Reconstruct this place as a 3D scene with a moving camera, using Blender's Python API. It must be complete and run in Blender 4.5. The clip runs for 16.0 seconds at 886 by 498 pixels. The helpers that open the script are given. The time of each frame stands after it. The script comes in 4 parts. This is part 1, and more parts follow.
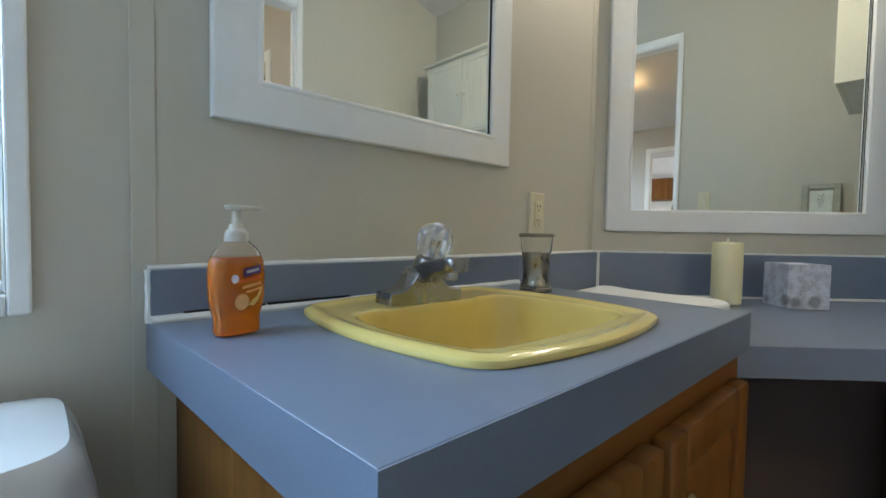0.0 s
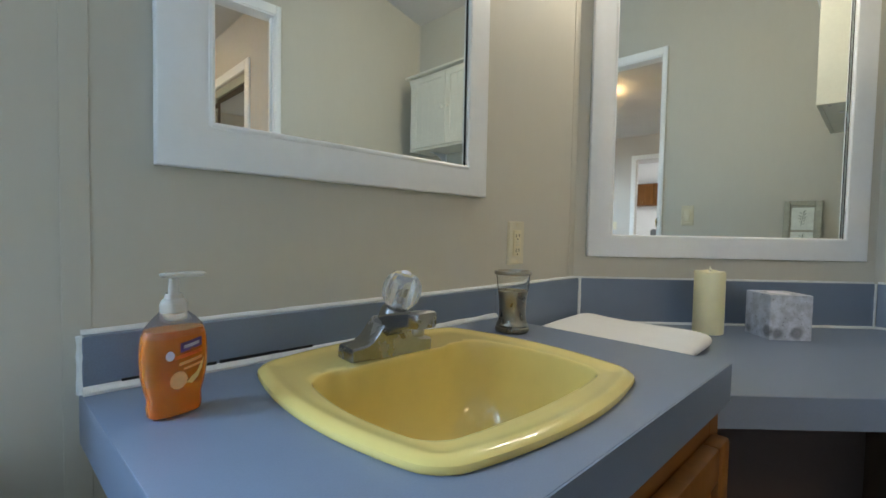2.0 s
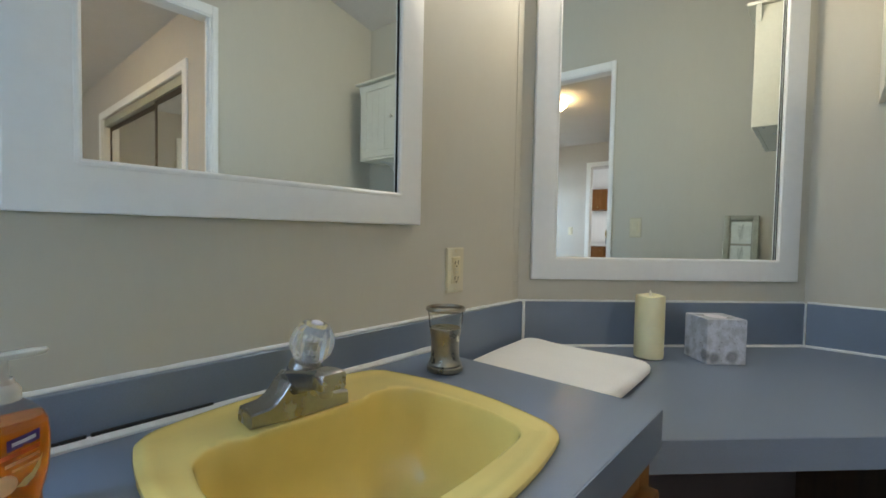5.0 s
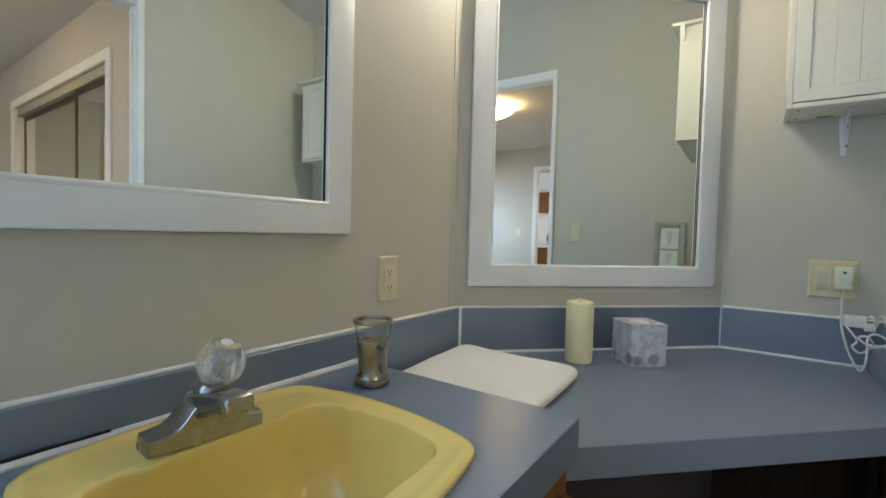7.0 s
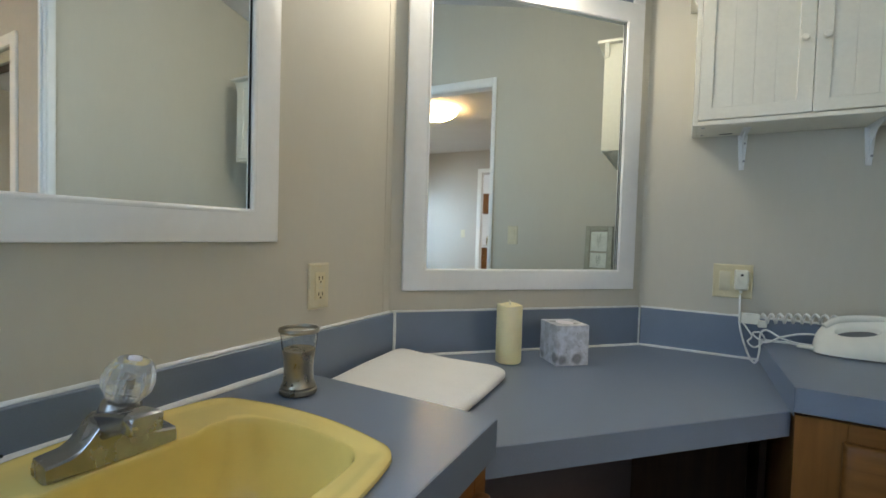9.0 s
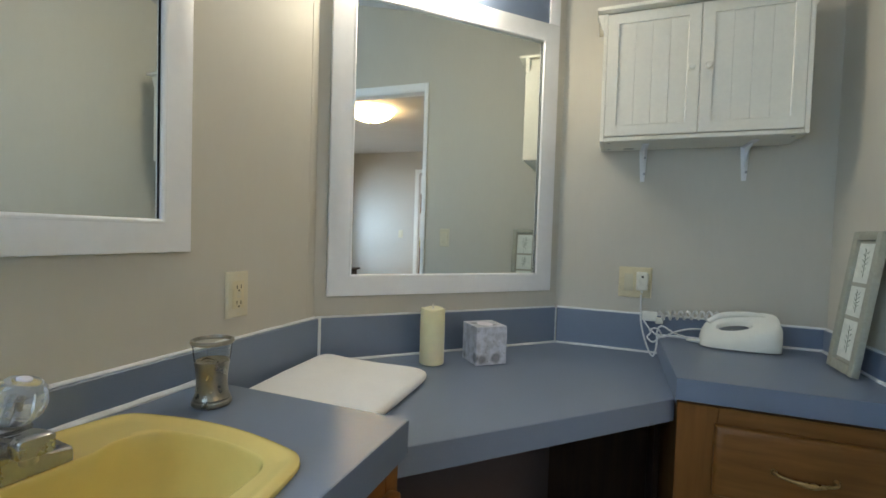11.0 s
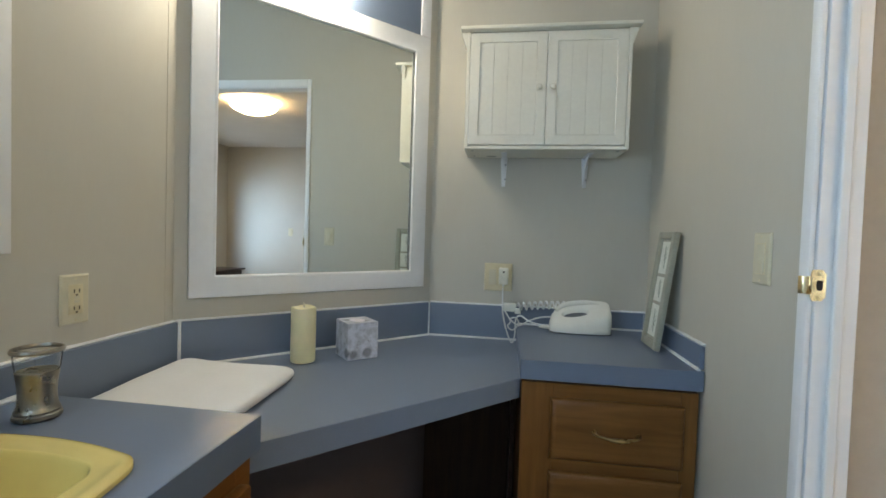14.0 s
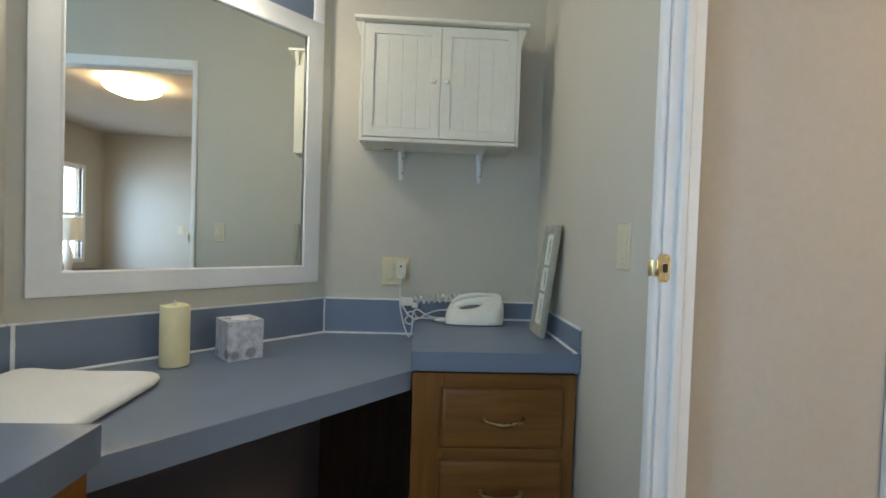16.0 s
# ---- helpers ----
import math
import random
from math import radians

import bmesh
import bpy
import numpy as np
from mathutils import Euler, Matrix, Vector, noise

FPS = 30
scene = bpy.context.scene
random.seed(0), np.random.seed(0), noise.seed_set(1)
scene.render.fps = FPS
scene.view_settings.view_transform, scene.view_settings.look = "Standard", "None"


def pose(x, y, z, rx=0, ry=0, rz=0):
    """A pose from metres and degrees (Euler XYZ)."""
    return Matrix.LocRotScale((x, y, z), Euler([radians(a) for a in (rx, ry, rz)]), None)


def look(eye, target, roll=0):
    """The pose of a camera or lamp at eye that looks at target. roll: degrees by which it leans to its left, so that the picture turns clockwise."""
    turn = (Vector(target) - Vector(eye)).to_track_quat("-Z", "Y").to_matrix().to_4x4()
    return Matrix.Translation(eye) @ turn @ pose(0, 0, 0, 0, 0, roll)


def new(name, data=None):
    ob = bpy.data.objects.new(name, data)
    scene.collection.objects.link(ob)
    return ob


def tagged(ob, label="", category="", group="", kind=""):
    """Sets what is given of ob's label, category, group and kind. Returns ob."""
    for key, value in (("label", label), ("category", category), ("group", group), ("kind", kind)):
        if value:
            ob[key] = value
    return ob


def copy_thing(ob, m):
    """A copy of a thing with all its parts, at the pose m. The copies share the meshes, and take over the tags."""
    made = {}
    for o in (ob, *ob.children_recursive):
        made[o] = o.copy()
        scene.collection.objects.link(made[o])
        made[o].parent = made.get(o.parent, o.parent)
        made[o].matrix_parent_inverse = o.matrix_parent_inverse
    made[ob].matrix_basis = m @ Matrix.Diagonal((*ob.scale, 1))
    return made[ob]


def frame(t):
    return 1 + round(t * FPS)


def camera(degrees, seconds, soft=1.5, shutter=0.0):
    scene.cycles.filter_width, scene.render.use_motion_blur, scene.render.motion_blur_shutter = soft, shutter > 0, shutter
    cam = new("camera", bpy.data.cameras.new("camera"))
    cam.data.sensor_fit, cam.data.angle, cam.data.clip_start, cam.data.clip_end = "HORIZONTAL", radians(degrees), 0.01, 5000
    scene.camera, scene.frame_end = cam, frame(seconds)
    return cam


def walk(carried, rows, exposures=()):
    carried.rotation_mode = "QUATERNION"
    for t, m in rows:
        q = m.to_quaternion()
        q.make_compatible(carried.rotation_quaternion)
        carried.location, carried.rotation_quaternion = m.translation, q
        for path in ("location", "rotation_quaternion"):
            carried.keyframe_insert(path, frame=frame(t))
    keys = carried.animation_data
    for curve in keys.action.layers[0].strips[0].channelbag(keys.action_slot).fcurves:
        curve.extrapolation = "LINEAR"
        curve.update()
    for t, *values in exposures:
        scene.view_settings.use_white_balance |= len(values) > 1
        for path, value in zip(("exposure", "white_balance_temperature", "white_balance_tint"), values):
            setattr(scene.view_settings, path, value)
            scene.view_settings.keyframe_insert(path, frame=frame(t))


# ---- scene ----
cam = camera(89.8, 16.0, soft=1.6)
PATH = [
    (0, (-1.362, -0.734, 0.934), (-0.003, 0.731, 0.851), 1.0),
    (0.5, (-1.351, -0.728, 0.957), (0.014, 0.731, 0.87), 1.0),
    (1, (-1.336, -0.725, 0.976), (0.036, 0.728, 0.895), 1.0),
    (1.5, (-1.321, -0.724, 0.995), (0.06, 0.721, 0.917), 1.0),
    (2, (-1.306, -0.723, 1.013), (0.089, 0.708, 0.933), 1.1),
    (2.5, (-1.29, -0.725, 1.027), (0.12, 0.691, 0.949), 1.0),
    (3, (-1.275, -0.724, 1.04), (0.152, 0.675, 0.962), 1.1),
    (3.5, (-1.26, -0.725, 1.052), (0.182, 0.659, 0.976), 1.0),
    (6, (-1.191, -0.743, 1.094), (0.377, 0.496, 1.022), 1.4),
    (6.5, (-1.184, -0.754, 1.099), (0.419, 0.441, 1.029), 1.5),
    (7, (-1.177, -0.765, 1.105), (0.459, 0.383, 1.034), 1.5),
    (7.5, (-1.173, -0.777, 1.111), (0.495, 0.325, 1.039), 1.6),
    (8, (-1.171, -0.787, 1.117), (0.529, 0.264, 1.046), 1.7),
    (8.5, (-1.17, -0.8, 1.122), (0.559, 0.203, 1.053), 1.7),
    (9, (-1.172, -0.813, 1.126), (0.586, 0.138, 1.058), 1.7),
    (11.5, (-1.196, -0.899, 1.159), (0.697, -0.257, 1.093), 1.8),
    (12, (-1.204, -0.918, 1.163), (0.713, -0.348, 1.098), 1.8),
    (12.5, (-1.211, -0.937, 1.161), (0.724, -0.434, 1.101), 1.8),
    (13, (-1.219, -0.956, 1.162), (0.732, -0.52, 1.102), 1.8),
    (13.5, (-1.227, -0.979, 1.157), (0.739, -0.615, 1.106), 1.7),
    (14, (-1.233, -0.995, 1.16), (0.747, -0.714, 1.1), 1.8),
    (14.5, (-1.235, -1.012, 1.148), (0.755, -0.823, 1.101), 1.7),
    (15, (-1.236, -1.03, 1.149), (0.761, -0.941, 1.094), 1.9),
    (15.5, (-1.229, -1.048, 1.145), (0.77, -1.058, 1.092), 1.9),
    (16, (-1.212, -1.068, 1.135), (0.785, -1.167, 1.09), 1.9),
]
walk(cam, [(t, look(eye, target, roll)) for t, eye, target, roll in PATH])

# ---- world and lights ----
world = bpy.data.worlds.new("sky")
scene.world = world
world.use_nodes = True
wn, wl = world.node_tree.nodes, world.node_tree.links
sky = wn.new("ShaderNodeTexSky")
sky.sky_type, sky.sun_disc = "NISHITA", False
sky.sun_elevation, sky.sun_rotation = radians(38), radians(150)
wn["Background"].inputs["Strength"].default_value = 0.15
wl.new(sky.outputs[0], wn["Background"].inputs["Color"])


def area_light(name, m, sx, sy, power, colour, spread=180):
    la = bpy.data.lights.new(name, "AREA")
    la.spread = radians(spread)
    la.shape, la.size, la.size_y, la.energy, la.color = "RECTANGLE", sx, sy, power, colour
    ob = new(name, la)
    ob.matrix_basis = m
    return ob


area_light("window_daylight", look((-1.72, 0.036, 1.47), (-1.8, -1.0, 1.28)), 0.62, 0.86, 13.2, (0.5, 0.73, 1.0))
area_light("bedroom_daylight", look((-3.07, -4.0, 1.3), (-2.3, -4.9, 1.1)), 0.9, 1.0, 5.5, (0.46, 0.7, 1.0), 80)
# added fill lamp for the far room, whose own source is unseen
area_light("kitchen_fill", look((-0.55, -6.4, 1.5), (-1.8, -6.6, 1.0)), 0.8, 0.9, 55, (0.95, 0.95, 1.0))
BULB_GLOW, LAMP_GLOW = 80.0, 36.0


# ---- materials ----
def material(name, colour, rough=0.5, metal=0.0, grain=0.0, grain_size=200.0, stain=0.0, stain_size=3.0, bump=0.0, bump_size=300.0, coat=0.0, stretch=(1, 1, 1), random=0.0, **extra):
    """A surface with fine grain, broad stains, relief and a random tone for each object."""
    m = bpy.data.materials.new(name)
    m.use_nodes = True
    n, l = m.node_tree.nodes, m.node_tree.links
    p = n["Principled BSDF"]
    p.inputs["Roughness"].default_value, p.inputs["Metallic"].default_value, p.inputs["Coat Weight"].default_value = rough, metal, coat
    for key, v in extra.items():
        p.inputs[key.replace("_", " ")].default_value = v
    co = n.new("ShaderNodeTexCoord")
    mp = n.new("ShaderNodeMapping")
    mp.inputs["Scale"].default_value = stretch
    l.new(co.outputs["Object"], mp.inputs["Vector"])
    value = None

    def noisy(size, amount):
        t = n.new("ShaderNodeTexNoise")
        t.inputs["Scale"].default_value, t.inputs["Detail"].default_value, t.inputs["Roughness"].default_value = size, 6, 0.6
        l.new(mp.outputs[0], t.inputs["Vector"])
        r = n.new("ShaderNodeMapRange")
        r.inputs["From Min"].default_value, r.inputs["From Max"].default_value = 0.25, 0.75
        r.inputs["To Min"].default_value, r.inputs["To Max"].default_value = 1 - amount, 1 + amount
        l.new(t.outputs["Fac"], r.inputs["Value"])
        return r.outputs[0]

    def times(a, b):
        if a is None:
            return b
        x = n.new("ShaderNodeMath")
        x.operation = "MULTIPLY"
        l.new(a, x.inputs[0]), l.new(b, x.inputs[1])
        return x.outputs[0]

    if grain:
        value = times(value, noisy(grain_size, grain))
    if stain:
        value = times(value, noisy(stain_size, stain))
    if random:
        oi, r = n.new("ShaderNodeObjectInfo"), n.new("ShaderNodeMapRange")
        r.inputs["To Min"].default_value, r.inputs["To Max"].default_value = 1 - random, 1 + random
        l.new(oi.outputs["Random"], r.inputs["Value"])
        value = times(value, r.outputs[0])
    if value is None:
        p.inputs["Base Color"].default_value = (*colour, 1)
    else:
        mix = n.new("ShaderNodeVectorMath")
        mix.operation = "SCALE"
        mix.inputs[0].default_value = colour
        l.new(value, mix.inputs["Scale"])
        l.new(mix.outputs[0], p.inputs["Base Color"])
        rr = n.new("ShaderNodeMath")
        rr.operation = "MULTIPLY"
        rr.inputs[1].default_value = rough
        l.new(value, rr.inputs[0])
        l.new(rr.outputs[0], p.inputs["Roughness"])
    if bump:
        t, b = n.new("ShaderNodeTexNoise"), n.new("ShaderNodeBump")
        t.inputs["Scale"].default_value, t.inputs["Detail"].default_value = bump_size, 4
        b.inputs["Strength"].default_value, b.inputs["Distance"].default_value = bump, 0.002
        l.new(mp.outputs[0], t.inputs["Vector"])
        l.new(t.outputs["Fac"], b.inputs["Height"]), l.new(b.outputs[0], p.inputs["Normal"])
    return m


def glow(name, colour, strength):
    m = bpy.data.materials.new(name)
    m.use_nodes = True
    p = m.node_tree.nodes["Principled BSDF"]
    p.inputs["Base Color"].default_value = (*colour, 1)
    p.inputs["Emission Color"].default_value, p.inputs["Emission Strength"].default_value = (*colour, 1), strength
    return m


def wood(name, colour, dark, rough, along):
    """Oak: long streaks and darker pores along one axis, with broad tone changes."""
    m = bpy.data.materials.new(name)
    m.use_nodes = True
    n, l = m.node_tree.nodes, m.node_tree.links
    p = n["Principled BSDF"]
    co, mp, t, big, ramp, b, add, oi = (n.new("ShaderNode" + k) for k in ("TexCoord", "Mapping", "TexNoise", "TexNoise", "ValToRGB", "Bump", "Math", "ObjectInfo"))
    mp.inputs["Scale"].default_value = [3 if k == along else 38 for k in range(3)]
    l.new(co.outputs["Object"], mp.inputs[0]), l.new(mp.outputs[0], t.inputs["Vector"])
    t.inputs["Scale"].default_value, t.inputs["Detail"].default_value, t.inputs["Distortion"].default_value = 1.0, 8, 0.6
    l.new(co.outputs["Object"], big.inputs["Vector"])
    big.inputs["Scale"].default_value, big.inputs["Detail"].default_value = 5.0, 2
    add.operation = "MULTIPLY_ADD"
    add.inputs[1].default_value = 0.45
    l.new(big.outputs["Fac"], add.inputs[0]), l.new(t.outputs["Fac"], add.inputs[2])
    ramp.color_ramp.elements[0].position, ramp.color_ramp.elements[0].color = 0.42, (*dark, 1)
    ramp.color_ramp.elements[1].position, ramp.color_ramp.elements[1].color = 0.98, (*colour, 1)
    l.new(add.outputs[0], ramp.inputs[0]), l.new(ramp.outputs[0], p.inputs["Base Color"])
    p.inputs["Roughness"].default_value, p.inputs["Coat Weight"].default_value, p.inputs["Coat Roughness"].default_value = rough, 0.05, 0.3
    p.inputs["Specular IOR Level"].default_value = 0.28
    b.inputs["Strength"].default_value, b.inputs["Distance"].default_value = 0.25, 0.001
    l.new(t.outputs["Fac"], b.inputs["Height"]), l.new(b.outputs[0], p.inputs["Normal"])
    return m


GREIGE = material("greige_wall_paint", (0.557, 0.527, 0.447), 0.58, grain=0.014, grain_size=60, stain=0.04, stain_size=1.6, bump=0.06, bump_size=160, stretch=(1, 1, 0.25))
BEIGE = material("beige_bedroom_paint", (0.53, 0.5, 0.455), 0.7, grain=0.04, grain_size=50, stain=0.05, stain_size=1.2, bump=0.12, bump_size=150)
CEIL = material("ceiling_texture_paint", (0.62, 0.6, 0.58), 0.85, grain=0.06, grain_size=90, stain=0.04, bump=0.6, bump_size=120)
WHITE = material("white_gloss_paint", (0.86, 0.86, 0.85), 0.34, grain=0.02, grain_size=40, stain=0.03, stain_size=6, bump=0.06, bump_size=90)
CREAM = material("cream_white_cabinet_paint", (0.82, 0.79, 0.685), 0.42, grain=0.03, grain_size=70, stain=0.04, stain_size=5, bump=0.1, bump_size=120)
CREAM_DARK = material("cream_cabinet_inside", (0.62, 0.61, 0.55), 0.6, grain=0.05)
LAMINATE = material("blue_grey_laminate", (0.158, 0.203, 0.285), 0.36, grain=0.07, grain_size=420, stain=0.06, stain_size=7, bump=0.05, bump_size=500, Specular_IOR_Level=0.85)
CAULK = material("white_caulk", (0.78, 0.79, 0.78), 0.5, grain=0.06, grain_size=60, stain=0.1, stain_size=25, bump=0.3, bump_size=80)
# for open caulk joints and the painted bead reflection on the mirrors
JOINT_AND_REFLECTION = material("dark_joint_and_reflection", (0.02, 0.02, 0.022), 0.9, grain=0.1)
YELLOW = material("yellow_enamel", (0.8, 0.62, 0.2), 0.18, grain=0.015, grain_size=30, stain=0.04, stain_size=9, coat=0.5, Coat_Roughness=0.06)
CHROME = material("chrome", (0.36, 0.36, 0.37), 0.27, 1.0, grain=0.08, grain_size=60, stain=0.2, stain_size=18)
PEWTER = material("brushed_pewter", (0.33, 0.305, 0.255), 0.3, 1.0, grain=0.1, grain_size=90, stain=0.15, stain_size=20)
BRASS = material("polished_brass", (0.86, 0.72, 0.42), 0.14, 1.0, grain=0.06, grain_size=60, stain=0.15, stain_size=40)
PULL = material("antique_brass", (0.42, 0.3, 0.14), 0.3, 1.0, grain=0.15, grain_size=80, stain=0.2, stain_size=60)
STEEL = material("grey_steel", (0.4, 0.4, 0.41), 0.3, 1.0, grain=0.1)
OAK = wood("honey_oak", (0.25, 0.108, 0.027), (0.135, 0.051, 0.009), 0.42, 1)
OAK_UP = wood("honey_oak_upright", (0.25, 0.108, 0.027), (0.135, 0.051, 0.009), 0.42, 2)
OAK_X = wood("honey_oak_long", (0.25, 0.108, 0.027), (0.135, 0.051, 0.009), 0.42, 0)
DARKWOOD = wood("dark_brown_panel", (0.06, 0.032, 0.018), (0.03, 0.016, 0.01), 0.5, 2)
SHADE_BOARD = material("brown_grey_kneehole_shade", (0.11, 0.085, 0.085), 0.6, grain=0.06, grain_size=60, stain=0.1, stain_size=4, bump=0.15)
MIRROR = material("mirror_glass", (0.86, 0.9, 0.87), 0.015, 1.0)
ALMOND = material("almond_plastic", (0.7, 0.62, 0.4), 0.32, grain=0.02, grain_size=40, stain=0.04, stain_size=30)
ALMOND_LIGHT = material("ivory_plate_plastic", (0.65, 0.595, 0.43), 0.32, grain=0.02, grain_size=40, stain=0.04, stain_size=30)
ALMOND_PALE = material("pale_ivory_plastic", (0.76, 0.735, 0.62), 0.28, grain=0.02, grain_size=40, stain=0.04, stain_size=30)
SLOT = material("socket_slot", (0.03, 0.025, 0.02), 0.6, grain=0.1)
WAX = material("ivory_wax", (0.8, 0.74, 0.47), 0.42, grain=0.03, grain_size=50, stain=0.06, stain_size=14, Subsurface_Weight=0.25, Subsurface_Radius=(0.02, 0.014, 0.006))
WICK = material("white_wick", (0.8, 0.76, 0.62), 0.8, grain=0.1)
TERRY = material("white_terry", (0.93, 0.93, 0.92), 0.95, grain=0.05, grain_size=300, stain=0.03, stain_size=10, bump=0.9, bump_size=500, Sheen_Weight=0.3)
PORCELAIN = material("white_porcelain", (0.64, 0.65, 0.645), 0.1, grain=0.01, grain_size=20, stain=0.02, coat=0.6)
PLASTIC = material("white_plastic", (0.79, 0.785, 0.71), 0.11, grain=0.02, grain_size=30, stain=0.03, stain_size=20)
CORD = material("white_cord", (0.72, 0.72, 0.7), 0.4, grain=0.03)
DARKPLASTIC = material("grey_recess", (0.12, 0.13, 0.14), 0.4, grain=0.05)
SAGE = material("sage_frame_wood", (0.38, 0.375, 0.3), 0.5, grain=0.08, grain_size=80, stain=0.1, stain_size=20, bump=0.2)
MATBOARD = material("pale_green_mat", (0.62, 0.66, 0.58), 0.8, grain=0.03)
PRINT = material("botanical_print_paper", (0.76, 0.78, 0.71), 0.7, grain=0.05, stain=0.12, stain_size=40)
SPRIG = material("grey_green_ink", (0.2, 0.25, 0.18), 0.7, grain=0.2, grain_size=300)
LINO = material("brown_sheet_vinyl", (0.075, 0.06, 0.05), 0.4, grain=0.1, grain_size=60, stain=0.1, stain_size=4, bump=0.15)
CARPET = material("beige_carpet", (0.4, 0.36, 0.3), 0.95, grain=0.2, grain_size=300, stain=0.06, stain_size=2, bump=1.0, bump_size=350)
BLACKMETAL = material("dark_bronze_track", (0.05, 0.035, 0.02), 0.4, 0.6, grain=0.1)
BULB = glow("lit_bulb_glass", (1.0, 0.91, 0.74), BULB_GLOW)
DOME = glow("lit_dome_glass", (1.0, 0.72, 0.39), LAMP_GLOW)
PUMP = material("translucent_white_pump", (0.86, 0.83, 0.76), 0.22, grain=0.02, Transmission_Weight=0.6, IOR=1.3)
SOAP = material("orange_liquid_soap", (1.0, 0.29, 0.006), 0.07, grain=0.02, Transmission_Weight=0.7, IOR=1.35, coat=0.5, Subsurface_Weight=0.2, Subsurface_Radius=(0.03, 0.01, 0.002))
BOTTLE = material("clear_bottle_plastic", (0.97, 0.9, 0.8), 0.06, Transmission_Weight=0.96, IOR=1.06)
CRYSTAL = material("clear_faceted_acrylic", (0.96, 0.96, 0.94), 0.1, Transmission_Weight=0.84, IOR=1.4)
GLASS = material("clear_tumbler_glass", (0.95, 0.96, 0.95), 0.02, Transmission_Weight=1.0, IOR=1.2)
PANE = material("window_pane", (0.97, 0.99, 1.0), 0.04, Transmission_Weight=1.0, IOR=1.05)
PURPLE = material("purple_label_band", (0.08, 0.04, 0.2), 0.35, grain=0.05)
PALEBAR = material("pale_label_bar", (0.75, 0.72, 0.8), 0.4, grain=0.05)
LABELORANGE = material("deep_orange_label", (0.75, 0.17, 0.03), 0.35, grain=0.08, grain_size=60)
LABELPEACH = material("peach_label_print", (0.9, 0.5, 0.2), 0.35, grain=0.1, grain_size=120)
LABELYELLOW = material("pale_yellow_label_print", (0.88, 0.68, 0.25), 0.35, grain=0.1, grain_size=120)


def blotched(name):
    """Tissue box card: pale lilac with grey blotches, rings and specks."""
    m = bpy.data.materials.new(name)
    m.use_nodes = True
    n, l = m.node_tree.nodes, m.node_tree.links
    p = n["Principled BSDF"]
    co = n.new("ShaderNodeTexCoord")
    last = None
    for kind, size, lo, hi, dark in (("v", 17, 0.2, 0.34, 0.45), ("n", 38, 0.4, 0.62, 0.74), ("v", 90, 0.12, 0.17, 0.5), ("n", 260, 0.35, 0.65, 0.85)):
        t, r = n.new("ShaderNodeTexVoronoi" if kind == "v" else "ShaderNodeTexNoise"), n.new("ShaderNodeMapRange")
        t.inputs["Scale"].default_value = size
        l.new(co.outputs["Object"], t.inputs["Vector"])
        l.new(t.outputs["Distance" if kind == "v" else "Fac"], r.inputs["Value"])
        r.inputs["From Min"].default_value, r.inputs["From Max"].default_value = lo, hi
        r.inputs["To Min"].default_value, r.inputs["To Max"].default_value = dark, 1.0
        if last:
            x = n.new("ShaderNodeMath")
            x.operation = "MULTIPLY"
            l.new(last, x.inputs[0]), l.new(r.outputs[0], x.inputs[1])
            last = x.outputs[0]
        else:
            last = r.outputs[0]
    mix = n.new("ShaderNodeVectorMath")
    mix.operation = "SCALE"
    mix.inputs[0].default_value = (0.62, 0.65, 0.74)
    l.new(last, mix.inputs["Scale"]), l.new(mix.outputs[0], p.inputs["Base Color"])
    p.inputs["Roughness"].default_value = 0.5
    return m


CARD = blotched("mottled_lilac_card")


# ---- mesh helpers ----
def box(bm, x0, x1, y0, y1, z0, z1, bev=0.0, seg=2):
    vs = [bm.verts.new(v) for v in ((x0, y0, z0), (x1, y0, z0), (x1, y1, z0), (x0, y1, z0), (x0, y0, z1), (x1, y0, z1), (x1, y1, z1), (x0, y1, z1))]
    fs = [bm.faces.new([vs[i] for i in q]) for q in ((3, 2, 1, 0), (4, 5, 6, 7), (0, 1, 5, 4), (1, 2, 6, 5), (2, 3, 7, 6), (3, 0, 4, 7))]
    if bev:
        edges = {e for f in fs for e in f.edges}
        bmesh.ops.bevel(bm, geom=list(edges), offset=bev, segments=seg, profile=0.5, affect="EDGES")
    return bm


def boxed(*a, **k):
    return box(bmesh.new(), *a, **k)


def prism(poly, z0, z1, bev=0.0, bm=None, seg=2):
    """An upright prism over a polygon in the plan."""
    bm = bm or bmesh.new()
    lo, hi = [bm.verts.new((x, y, z0)) for x, y in poly], [bm.verts.new((x, y, z1)) for x, y in poly]
    fs = [bm.faces.new(lo[::-1]), bm.faces.new(hi)]
    for i in range(len(poly)):
        j = (i + 1) % len(poly)
        fs.append(bm.faces.new((lo[i], lo[j], hi[j], hi[i])))
    bmesh.ops.recalc_face_normals(bm, faces=fs)
    if bev:
        bmesh.ops.bevel(bm, geom=list({e for f in fs for e in f.edges}), offset=bev, segments=seg, profile=0.5, affect="EDGES")
    return bm


